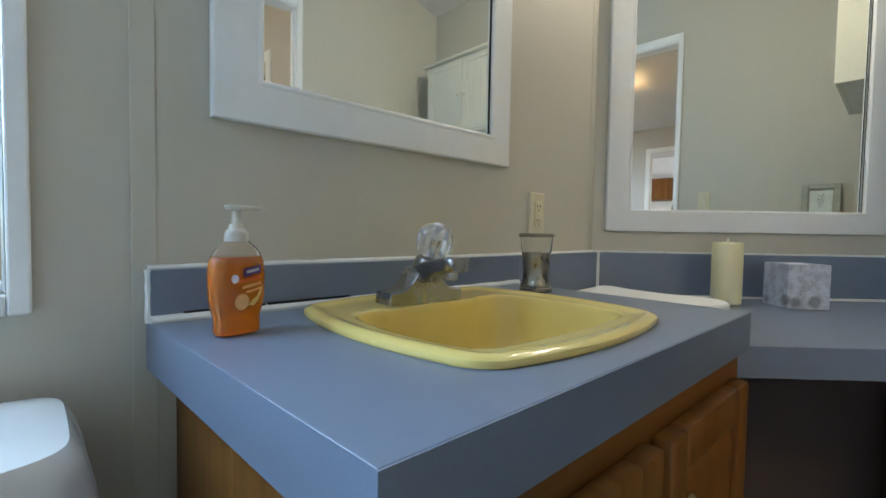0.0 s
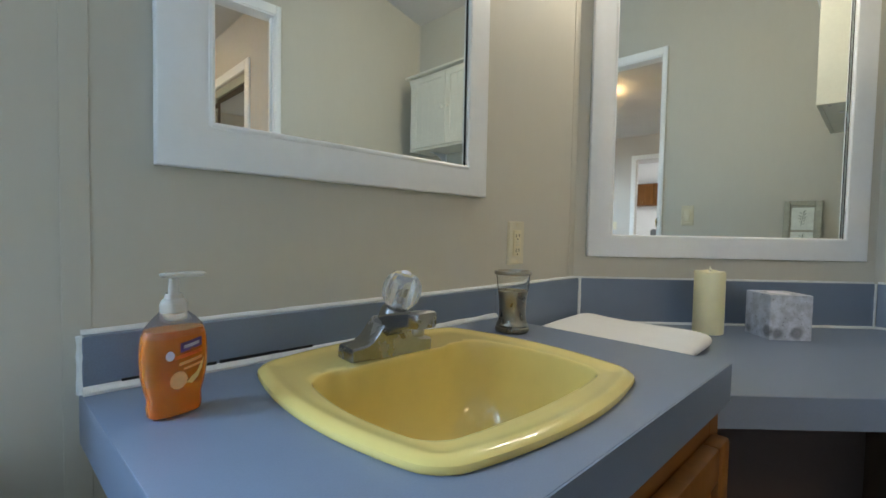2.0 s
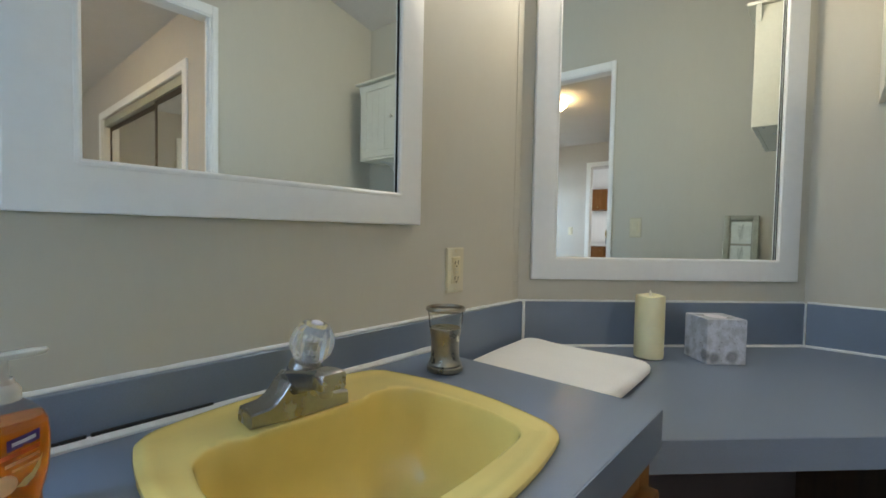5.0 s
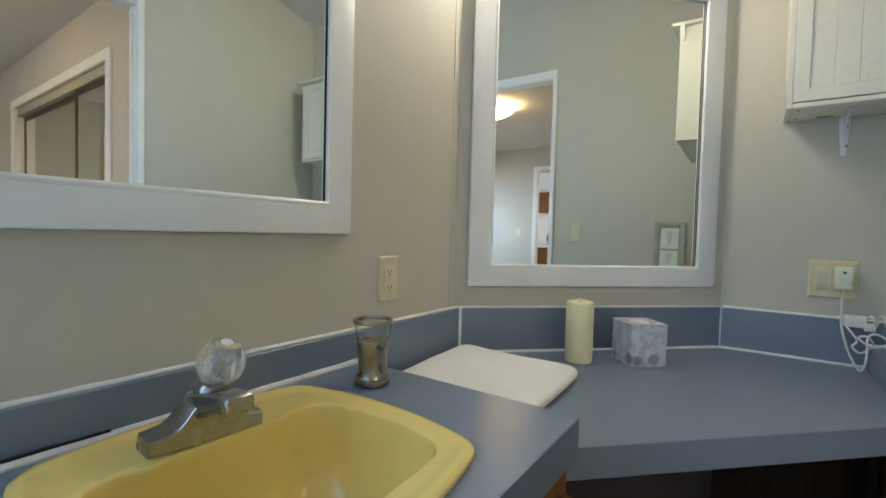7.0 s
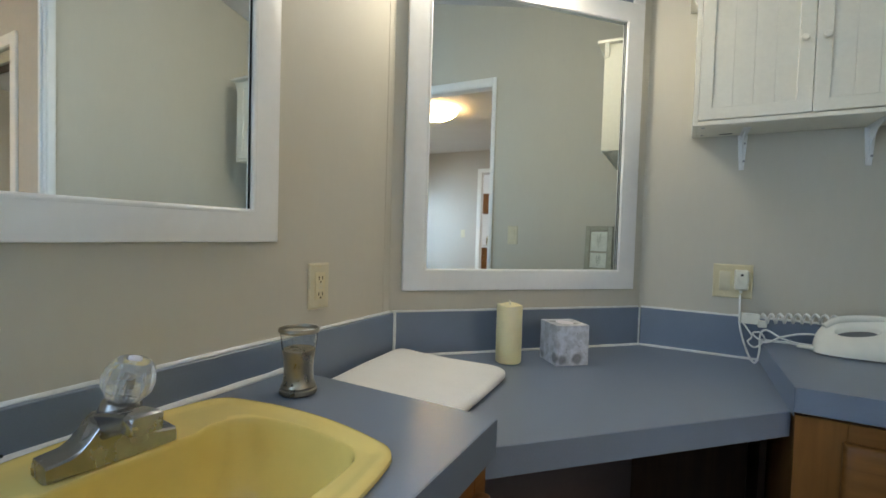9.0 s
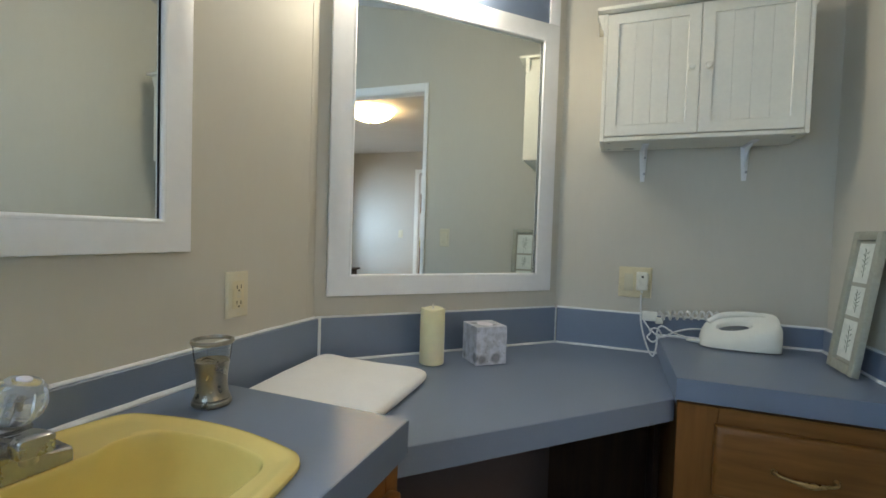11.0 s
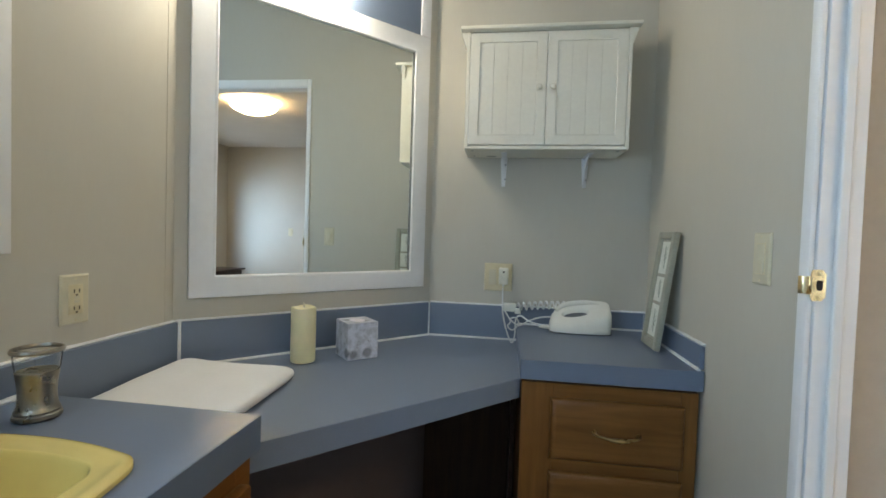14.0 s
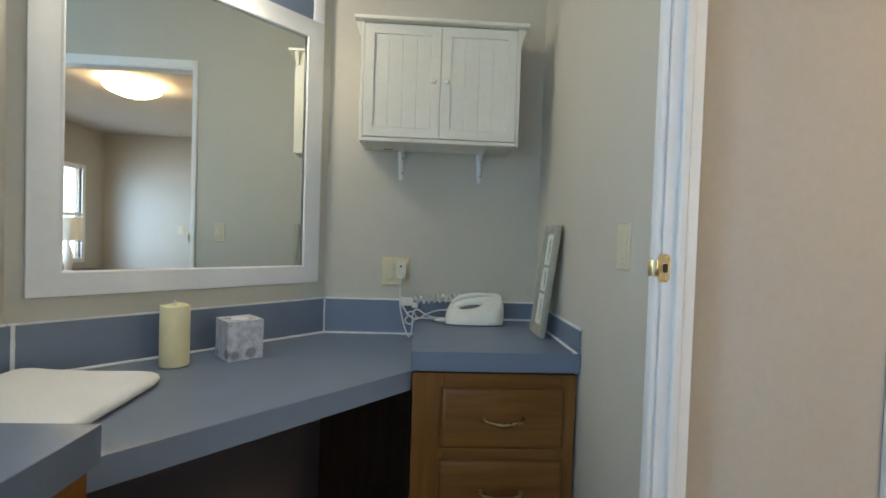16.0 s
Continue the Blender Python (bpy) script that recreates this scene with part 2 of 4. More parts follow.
def lathe(profile, n=32, bm=None, sx=1.0, sy=1.0, centre=(0, 0, 0)):
    """A turned shape: profile of (radius, height); its ends close where the radius is 0."""
    bm = bm or bmesh.new()
    rings = []
    for r, z in profile:
        if r <= 1e-6:
            rings.append([bm.verts.new((centre[0], centre[1], centre[2] + z))])
        else:
            rings.append([bm.verts.new((centre[0] + sx * r * math.cos(2 * math.pi * k / n), centre[1] + sy * r * math.sin(2 * math.pi * k / n), centre[2] + z)) for k in range(n)])
    for a, b in zip(rings, rings[1:]):
        for k in range(n):
            j = (k + 1) % n
            q = [a[k % len(a)], a[j % len(a)], b[j % len(b)], b[k % len(b)]]
            q = list(dict.fromkeys(q))
            if len(q) > 2:
                bm.faces.new(q)
    return bm


def tube(points, r, n=8, bm=None):
    """A round bar through a row of points."""
    bm = bm or bmesh.new()
    pts = [Vector(p) for p in points]
    rings, up = [], Vector((0.13, 0.21, 0.97))
    for i, p in enumerate(pts):
        d = (pts[min(i + 1, len(pts) - 1)] - pts[max(i - 1, 0)]).normalized()
        a = d.cross(up).normalized() if abs(d.dot(up)) < 0.98 else d.cross(Vector((1, 0, 0))).normalized()
        b = d.cross(a)
        rr = r[i] if isinstance(r, (list, tuple)) else r
        rings.append([bm.verts.new(p + rr * (a * math.cos(2 * math.pi * k / n) + b * math.sin(2 * math.pi * k / n))) for k in range(n)])
    for a, b in zip(rings, rings[1:]):
        for k in range(n):
            bm.faces.new((a[k], a[(k + 1) % n], b[(k + 1) % n], b[k]))
    bm.faces.new(rings[0][::-1]), bm.faces.new(rings[-1])
    bmesh.ops.recalc_face_normals(bm, faces=bm.faces[:])
    return bm


def smooth_path(points, steps=8):
    """Points along a smooth curve through the given ones."""
    pts = [Vector(p) for p in points]
    out = []
    for i in range(len(pts) - 1):
        a, b, c, d = pts[max(i - 1, 0)], pts[i], pts[i + 1], pts[min(i + 2, len(pts) - 1)]
        for k in range(steps):
            t = k / steps
            out.append(0.5 * (2 * b + (c - a) * t + (2 * a - 5 * b + 4 * c - d) * t * t + (3 * b - a - 3 * c + d) * t ** 3))
    return out + [pts[-1]]


def loops(rings, bm=None, cap_first=False, cap_last=True):
    """A skin over rings of equal count."""
    bm = bm or bmesh.new()
    vs = [[bm.verts.new(v) for v in ring] for ring in rings]
    for a, b in zip(vs, vs[1:]):
        for k in range(len(a)):
            j = (k + 1) % len(a)
            bm.faces.new((a[k], a[j], b[j], b[k]))
    if cap_first:
        bm.faces.new(vs[0][::-1])
    if cap_last:
        bm.faces.new(vs[-1])
    bmesh.ops.recalc_face_normals(bm, faces=bm.faces[:])
    return bm


def superoval(cx, cy, a, b, z, power=4.0, n=56):
    """A ring between an ellipse (2) and a rectangle (large powers)."""
    out = []
    for k in range(n):
        t = 2 * math.pi * k / n
        c, s = math.cos(t), math.sin(t)
        out.append((cx + a * math.copysign(abs(c) ** (2 / power), c), cy + b * math.copysign(abs(s) ** (2 / power), s), z))
    return out


def bowed(cx, cy, a, b, z, bow, radius=0.02, n=20, round_steps=6):
    """A rectangle with rounded corners and sides that bow out, evenly stepped along each side."""
    pts = []
    for q, (sx, sy) in enumerate(((1, 1), (-1, 1), (-1, -1), (1, -1))):
        for k in range(round_steps + 1):
            t = math.pi / 2 * (q + k / round_steps)
            pts.append((sx * (a - radius) + radius * math.cos(t), sy * (b - radius) + radius * math.sin(t)))
        x0, y0 = pts[-1]
        x1, y1 = [(-(a - radius), b), (-a, -(b - radius)), (a - radius, -b), (a, b - radius)][q]
        pts += [(x0 + (x1 - x0) * k / n, y0 + (y1 - y0) * k / n) for k in range(1, n)]
    return [(cx + x * (1 + bow * max(0.0, 1 - (y / b) ** 2)), cy + y * (1 + bow * max(0.0, 1 - (x / a) ** 2)), z) for x, y in pts]


def mesh_object(name, bm, mat, smooth=False):
    me = bpy.data.meshes.new(name)
    bm.normal_update()
    bm.to_mesh(me)
    bm.free()
    me.materials.append(mat)
    if smooth:
        me.shade_smooth()
        me.set_sharp_from_angle(angle=radians(38))
    return new(name, me)


def part(name, bm, mat, parent, label="", smooth=True):
    ob = mesh_object(name, bm, mat, smooth)
    ob.parent = parent
    if label:
        tagged(ob, label)
    return ob


def thing(name, label, category, m=None, group=""):
    ob = new(name)
    ob.empty_display_size = 0.05
    if m:
        ob.matrix_basis = m
    return tagged(ob, label, category, group)


def structure(name, bm, mat, label, smooth=False):
    ob = mesh_object(name, bm, mat, smooth)
    return tagged(ob, label, kind="structure")


# ---- plan ----
CX, DY, WX, CEILING = 0.655, -1.562, -2.1, 2.38
OX, BX, BY = -0.018, 0.655, -0.673
XL, XR, DEPTH = -1.222, -0.434, -0.532
TOP, DESK, SLAB, SPLASH = 0.80, 0.732, 0.066, 0.873
DESK_SLAB, DESK_Y, DESK_X = 0.059, -0.49, 0.137
UX, UY = 0.1, -1.052
EAST, FAR, WEST = -0.21, -5.0, -3.1
T = 0.08
R2 = math.sqrt(0.5)
ALONG_B = pose(OX, 0, 0, 0, 0, -45)
DIAG = (BX - OX) / R2

# ---- structure ----
def vault(x):
    """The height of the sloping bathroom ceiling."""
    return 2.36 + 0.24 * (CX - x)


def to_vault(bm):
    """Carries a wall's top edge up to the sloping ceiling."""
    for v in bm.verts:
        if v.co.z > CEILING - 0.001:
            v.co.z = vault(v.co.x)
    return bm


# bathroom walls: window wall, diagonal mirror wall, cabinet wall, door wall, end wall
WIN = (-2.02, -1.384, 0.85, 1.95)
b = bmesh.new()
box(b, WX - T, WIN[0], 0, T, 0, CEILING), box(b, WIN[1], OX, 0, T, 0, CEILING)
box(b, WIN[0], WIN[1], 0, T, 0, WIN[2]), box(b, WIN[0], WIN[1], 0, T, WIN[3], CEILING)
structure("wall_north", to_vault(b), GREIGE, "greige painted panel wall behind the sink, with a window")
structure("wall_diagonal", to_vault(prism([(OX, 0), (BX, BY), (BX + T, BY), (BX + T, BY + 0.05), (0.05, T), (OX, T)], 0, CEILING)), GREIGE, "greige painted diagonal wall behind the dressing counter")
structure("wall_east", to_vault(boxed(CX, CX + T, DY - T, BY, 0, CEILING)), GREIGE, "greige painted wall with a hanging cabinet")
DOOR = (-1.13, -0.308, 2.105)
b = bmesh.new()
box(b, DOOR[1], CX, DY - T, DY, 0, CEILING), box(b, WX - T, DOOR[0], DY - T, DY, 0, CEILING), box(b, DOOR[0], DOOR[1], DY - T, DY, DOOR[2], CEILING)
structure("wall_south", to_vault(b), GREIGE, "greige painted wall with the doorway to the bedroom")
# unseen end wall, kept close and white to throw window light back
structure("wall_west", to_vault(boxed(WX - T, WX, DY, 0, 0, CEILING)), WHITE, "unseen white end wall set close to bounce window light")
structure("floor", boxed(WX - T, CX + T, DY, T, -0.05, 0), LINO, "brown sheet vinyl bathroom floor")
b = boxed(WX - T, CX + T, DY - T, T, 0, 0.05)
for v in b.verts:
    v.co.z += vault(v.co.x) + 0.001
structure("ceiling", b, CEIL, "pale textured sloping ceiling")

# batten strips over the panel joints
b = bmesh.new()
for x in (-1.262, OX - 0.034):
    box(b, x, x + 0.03, -0.0018, 0.0, SPLASH + 0.004 if x > -1 else 0, CEILING, 0.001, 1)
structure("trim_batten", to_vault(b), GREIGE, "thin painted batten strips over the wall joints")

# bathroom window trim and pane
b = bmesh.new()
x0, x1, z0, z1 = WIN
for q in ((x0 - 0.03, x0, z0 - 0.025, z1 + 0.03), (x1, x1 + 0.022, z0 - 0.025, z1 + 0.03), (x0, x1, z1, z1 + 0.03), (x0, x1, z0 - 0.025, z0)):
    box(b, q[0], q[1], -0.014, 0, q[2], q[3], 0.003, 2)
window = structure("window_1", b, WHITE, "white-trimmed bathroom window with bright daylight")
b = bmesh.new()
for q in ((x0, x0 + 0.03, z0, z1), (x1 - 0.004, x1, z0, z1), (x0 + 0.03, x1 - 0.004, z1 - 0.03, z1), (x0 + 0.03, x1 - 0.004, z0, z0 + 0.014)):
    box(b, q[0], q[1], 0.004, 0.03, q[2], q[3], 0.002, 1)
part("window_frame", b, WHITE, window)
pane = part("pane", boxed(x0 + 0.03, x1 - 0.004, 0.016, 0.02, z0 + 0.014, z1 - 0.03), PANE, window)
pane.visible_shadow = False

# doorway: jambs, stop and casing
b = bmesh.new()
xa, xb, zt = DOOR
box(b, xb - 0.018, xb - 0.0, DY - T + 0.008, DY - 0.0005, 0, zt, 0.001, 1), box(b, xa, xa + 0.018, DY - T - 0.004, DY + 0.004, 0, zt, 0.001, 1)
box(b, xa + 0.018, xb - 0.018, DY - T - 0.004, DY + 0.004, zt - 0.018, zt, 0.001, 1)
box(b, xb - 0.028, xb - 0.018, DY - 0.044, DY - 0.026, 0, zt - 0.018, 0.002, 1)
jamb = structure("door_1", b, WHITE, "white doorway jamb and casing with no door leaf closed in it")
b = bmesh.new()
for side in (1, -1):
    y0, y1 = (DY, DY + 0.012) if side > 0 else (DY - T - 0.012, DY - T)
    for q in ((xb - 0.014, xb + 0.014, 0, zt + 0.036), (xa - 0.05, xa + 0.012, 0, zt + 0.05), (xa + 0.012, xb - 0.014, zt - 0.012, zt + 0.036)):
        if side < 0 and q[1] > xb:
            continue
        box(b, q[0], q[1], y0, y1, q[2], q[3], 0.004, 2)
part("casing", b, WHITE, jamb)

# bedroom beyond the doorway
b = bmesh.new()
CL0, CL1, CLZ = -4.2, -2.25, 2.02
box(b, EAST, EAST + T, CL1, DY - T, 0, CEILING), box(b, EAST, EAST + T, FAR, CL0, 0, CEILING), box(b, EAST, EAST + T, CL0, CL1, CLZ, CEILING)
structure("wall_bedroom_east", b, BEIGE, "beige bedroom wall with a mirrored closet opening")
KD = (-1.82, -1.06, 2.05)
b = bmesh.new()
box(b, WEST - T, KD[0], FAR - T, FAR, 0, CEILING), box(b, KD[1], EAST + T, FAR - T, FAR, 0, CEILING), box(b, KD[0], KD[1], FAR - T, FAR, KD[2], CEILING)
structure("wall_bedroom_south", b, BEIGE, "beige far bedroom wall with a doorway")
BW = (-4.6, -3.4, 0.75, 1.85)
b = bmesh.new()
box(b, WEST - T, WEST, FAR, BW[0], 0, CEILING), box(b, WEST - T, WEST, BW[1], DY - T, 0, CEILING)
box(b, WEST - T, WEST, BW[0], BW[1], 0, BW[2]), box(b, WEST - T, WEST, BW[0], BW[1], BW[3], CEILING)
structure("wall_bedroom_west", b, BEIGE, "beige bedroom wall with a daylit window")
structure("wall_bedroom_north", boxed(WEST, WX - T, DY - T, DY, 0, CEILING), BEIGE, "beige bedroom wall beside the bathroom")
structure("floor_bedroom", boxed(WEST - T, EAST + T, FAR - T, DY, -0.05, 0.0), CARPET, "beige bedroom carpet")
structure("ceiling_bedroom", boxed(WEST - T, EAST + T, FAR - T, DY - T, CEILING, CEILING + 0.05), CEIL, "pale textured bedroom ceiling")
b = bmesh.new()
for q in ((BW[0] - 0.05, BW[0], BW[2] - 0.05, BW[3] + 0.05), (BW[1], BW[1] + 0.05, BW[2] - 0.05, BW[3] + 0.05), (BW[0], BW[1], BW[3], BW[3] + 0.05), (BW[0], BW[1], BW[2] - 0.05, BW[2]), (BW[0], BW[1], 1.27, 1.31)):
    box(b, WEST - 0.03, WEST + 0.014, q[0], q[1], q[2], q[3], 0.003, 1)
window = structure("window_2", b, WHITE, "white-framed bedroom window")
pane = part("pane", boxed(WEST - 0.05, WEST - 0.046, BW[0], BW[1], BW[2], BW[3]), PANE, window)
pane.visible_shadow = False
structure("backdrop", boxed(WEST - 0.62, WEST - 0.6, BW[0] - 0.8, BW[1] + 0.8, 0.2, 2.6), glow("overcast_outdoors", (0.9, 0.95, 1.0), 3.0), "bright overcast outdoors past the bedroom window")
# far doorway casing and the lit room past it
b = bmesh.new()
for q in ((KD[0] - 0.06, KD[0], 0, KD[2] + 0.06), (KD[1], KD[1] + 0.06, 0, KD[2] + 0.06), (KD[0], KD[1], KD[2], KD[2] + 0.06)):
    box(b, q[0], q[1], FAR, FAR + 0.014, q[2], q[3], 0.003, 1)
structure("door_2", b, WHITE, "white casing of the far bedroom doorway")
b = bmesh.new()
box(b, -3.0, -0.4, FAR - 2.6, FAR - 2.5, 0, CEILING), box(b, -3.0, -2.9, FAR - 2.5, FAR - T, 0, CEILING), box(b, -0.5, -0.4, FAR - 2.5, FAR - T, 0, CEILING)
structure("wall_kitchen", b, WHITE, "pale walls of the room past the bedroom")
structure("floor_kitchen", boxed(-3.0, -0.4, FAR - 2.6, FAR - T, -0.05, 0), LINO, "beige floor past the bedroom")
structure("ceiling_kitchen", boxed(-3.0, -0.4, FAR - 2.6, FAR - T, CEILING, CEILING + 0.05), CEIL, "pale ceiling past the bedroom")

# closet: white casing, header track, two sliding mirror doors
b = bmesh.new()
for q in ((CL1, CL1 + 0.065, 0, CLZ + 0.06), (CL0 - 0.065, CL0, 0, CLZ + 0.06), (CL0, CL1, CLZ, CLZ + 0.06)):
    box(b, EAST - 0.014, EAST, q[0], q[1], q[2], q[3], 0.004, 2)
box(b, EAST + 0.0, EAST + T, CL1 - 0.012, CL1, 0, CLZ), box(b, EAST, EAST + T, CL0, CL0 + 0.012, 0, CLZ)
structure("trim_closet", b, WHITE, "white casing round the mirrored closet")
structure("wall_closet_back", boxed(EAST + T, EAST + T + 0.05, CL0 - 0.1, CL1 + 0.1, 0, CEILING), BEIGE, "plain closet back")
closet = thing("closet_door_set", "sliding mirrored closet doors in a dark bronze track", "closet door", pose(EAST, 0, 0))
part("track", boxed(0.012, 0.09, CL0 + 0.012, CL1 - 0.012, CLZ - 0.06, CLZ, 0.002, 1), SAGE, closet, "tan metal header track")
ym = -2.86
for y0, y1, x in ((CL0 + 0.014, ym + 0.02, 0.055), (ym - 0.02, CL1 - 0.014, 0.03)):
    d = part("sliding_door", boxed(x, x + 0.014, y0 + 0.04, y1 - 0.04, 0.03, CLZ - 0.1), MIRROR, closet, "mirrored sliding door", smooth=False)
    f = bmesh.new()
    for q in ((y0, y0 + 0.04, 0.01, CLZ - 0.06), (y1 - 0.04, y1, 0.01, CLZ - 0.06), (y0 + 0.04, y1 - 0.04, CLZ - 0.1, CLZ - 0.06), (y0 + 0.04, y1 - 0.04, 0.01, 0.03)):
        box(f, x - 0.003, x + 0.017, q[0], q[1], q[2], q[3], 0.002, 1)
    part("door_frame", f, BLACKMETAL, d, "dark bronze door frame")

# ---- vanity, desk and drawer unit ----
vanity = thing("vanity_cabinet", "honey oak vanity cabinet with raised panel doors under the sink", "cabinet", pose(XL, 0, 0))
W = XR - XL
for x in (0.012, W - 0.03):
    part("side_panel", boxed(x, x + 0.018, DEPTH + 0.03, -0.004, 0.0, TOP - SLAB - 0.002), OAK_UP, vanity)
part("bottom_shelf", boxed(0.03, W - 0.03, DEPTH + 0.03, -0.004, 0.09, 0.108), OAK_X, vanity)
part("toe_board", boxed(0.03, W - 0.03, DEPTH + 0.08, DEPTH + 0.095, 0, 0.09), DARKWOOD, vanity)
b = bmesh.new()
fy0, fy1 = DEPTH + 0.012, DEPTH + 0.03
for q in ((0.012, 0.06, 0.09, TOP - SLAB - 0.002), (W - 0.06, W - 0.012, 0.09, TOP - SLAB - 0.002), (W / 2 - 0.022, W / 2 + 0.022, 0.13, TOP - SLAB - 0.052), (0.06, W - 0.06, TOP - SLAB - 0.052, TOP - SLAB - 0.002), (0.06, W - 0.06, 0.09, 0.13)):
    box(b, q[0], q[1], fy0, fy1, q[2], q[3], 0.001, 1)
part("face_frame", b, OAK_X, vanity)


def raised_panel(w, h, t=0.019, rail=0.055, arch=0.0):
    """A door or drawer front in its own plane (x across, z up, front towards -y): frame and raised field."""
    frame_bm, field = bmesh.new(), bmesh.new()
    for q in ((0, rail, 0, h), (w - rail, w, 0, h), (rail, w - rail, 0, rail), (rail, w - rail, h - rail, h)):
        box(frame_bm, q[0], q[1], -t, 0, q[2], q[3], 0.006, 2)
    ring = lambda i, y: [(rail + i, y, rail + i), (w - rail - i, y, rail + i), (w - rail - i, y, h - rail - i), (rail + i, y, h - rail - i)]
    loops([ring(-0.004, -t + 0.012), ring(0.002, -t + 0.011), ring(0.03, -t + 0.002), ring(0.034, -t + 0.001)], field)
    return frame_bm, field


def bow_pull(parent, x, y, z, w=0.1):
    pts = [(x - w / 2, y, z + 0.004), (x - w / 2 + 0.006, y - 0.02, z + 0.004), (x - w / 5, y - 0.026, z - 0.001), (x, y - 0.028, z - 0.0025), (x + w / 5, y - 0.026, z - 0.001), (x + w / 2 - 0.006, y - 0.02, z + 0.004), (x + w / 2, y, z + 0.004)]
    p = smooth_path(pts, 6)
    n = len(p)
    b = tube(p, [0.0034 + 0.0042 * math.exp(-(((i - n / 2) / 6.0) ** 2)) + 0.0045 * math.exp(-((min(i, n - 1 - i) / 2.0) ** 2)) for i in range(n)], 10)
    return part("handle", b, PULL, parent, "aged brass bow pull")


dw, dh = W / 2 - 0.058, TOP - SLAB - 0.052 - 0.13 + 0.02
for x in (0.048, W / 2 + 0.01):
    fb, fl = raised_panel(dw, dh, 0.026)
    for g in (fb, fl):
        bmesh.ops.translate(g, verts=g.verts[:], vec=(x, fy0 - 0.001, 0.12))
    d = part("door", fb, OAK_UP, vanity, "raised panel oak door")
    part("panel", fl, OAK_UP, d)
    bow_pull(d, x + (dw - 0.03 if x < W / 2 else 0.03), fy0 - 0.027, 0.12 + dh - 0.1, 0.08)

# sink counter with its opening
SX, SY, SA, SB = -0.844, -0.262, 0.2035, 0.1965
b = bmesh.new()
hole = superoval(SX, SY, SA - 0.004, SB, TOP, 6.0, 48)
edge = []
for x, y, z in hole:
    dx, dy = x - SX, y - SY
    k = min(((XR - SX) / dx if dx > 1e-9 else (XL - SX) / dx if dx < -1e-9 else 9e9), ((-0.003 - SY) / dy if dy > 1e-9 else (DEPTH - SY) / dy if dy < -1e-9 else 9e9))
    ex_, ey_ = SX + dx * k, SY + dy * k
    edge.append((ex_ - (0.024 * (ey_ - DEPTH) / -DEPTH if ex_ < XL + 0.001 else 0), ey_))
corners = [(XR, -0.003), (XL - 0.024, -0.003), (XL, DEPTH), (XR, DEPTH)]
for c in corners:
    i = min(range(48), key=lambda k: (edge[k][0] - c[0]) ** 2 + (edge[k][1] - c[1]) ** 2)
    edge[i] = c
top_in = [b.verts.new(v) for v in hole]
top_out = [b.verts.new((x, y, TOP)) for x, y in edge]
low_out = [b.verts.new((x, y, TOP - SLAB)) for x, y in edge]
low_in = [b.verts.new((v[0], v[1], TOP - SLAB)) for v in hole]
rims = []
for k in range(48):
    j = (k + 1) % 48
    for q in ((top_in[k], top_in[j], top_out[j], top_out[k]), (top_out[k], top_out[j], low_out[j], low_out[k]), (low_out[k], low_out[j], low_in[j], low_in[k]), (low_in[k], low_in[j], top_in[j], top_in[k])):
        b.faces.new(q)
bmesh.ops.recalc_face_normals(b, faces=b.faces[:])
top_set = set(top_out)
bmesh.ops.bevel(b, geom=[e for e in b.edges if e.verts[0] in top_set and e.verts[1] in top_set], offset=0.0004, segments=1, affect="EDGES")
counter = thing("sink_countertop", "blue-grey laminate countertop with a square-edged apron round a yellow sink", "countertop")
part("tabletop", b, LAMINATE, counter, smooth=False)
part("edge_strip", boxed(XL - 0.001, XR, DEPTH - 0.0022, DEPTH - 0.0002, TOP - SLAB, TOP - 0.0004), LAMINATE, counter, "laminate front apron", smooth=False)
part("edge_strip", boxed(XR + 0.0002, XR + 0.0018, DEPTH, -0.016, DESK + 0.0005, TOP - 0.0004), LAMINATE, counter, "laminate step edge", smooth=False)

desk = thing("dressing_counter", "lower blue-grey laminate dressing counter on the diagonal wall", "countertop")
poly = [(XR + 0.0022, -0.003), (XR + 0.0022, DESK_Y), (DESK_X, UY + 0.001), (CX - 0.002, UY + 0.001), (CX - 0.002, BY - 0.003), (OX - 0.001, -0.003)]
part("tabletop", prism(poly, DESK - DESK_SLAB, DESK, 0.0004, seg=1), LAMINATE, desk, smooth=False)
fl = math.hypot(DESK_X - XR, UY - DESK_Y)
b = boxed(0.004, fl - 0.004, -0.0022, -0.0002, DESK - DESK_SLAB, DESK - 0.0004)
b.transform(pose(XR + 0.0022, DESK_Y, 0, 0, 0, math.degrees(math.atan2(UY + 0.001 - DESK_Y, DESK_X - XR - 0.0022))))
part("edge_strip", b, LAMINATE, desk, "laminate front apron", smooth=False)
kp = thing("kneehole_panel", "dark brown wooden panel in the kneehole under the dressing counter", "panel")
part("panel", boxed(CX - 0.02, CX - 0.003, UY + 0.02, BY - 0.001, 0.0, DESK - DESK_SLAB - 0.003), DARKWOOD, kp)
# added board: its dark colour stands in for shade on the diagonal wall
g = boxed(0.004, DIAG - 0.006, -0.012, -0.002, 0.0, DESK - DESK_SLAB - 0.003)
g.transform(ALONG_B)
part("back_board", g, SHADE_BOARD, kp, "dark board added for the shade under the counter", smooth=False)
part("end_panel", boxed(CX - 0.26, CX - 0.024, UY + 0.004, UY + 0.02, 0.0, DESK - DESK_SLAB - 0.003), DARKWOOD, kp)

unit = thing("drawer_cabinet", "honey oak drawer cabinet with aged brass pulls beside the doorway", "cabinet", pose(UX, UY, 0, 0, 0, -90))
UW, UD = abs(DY - UY) - 0.004, CX - UX
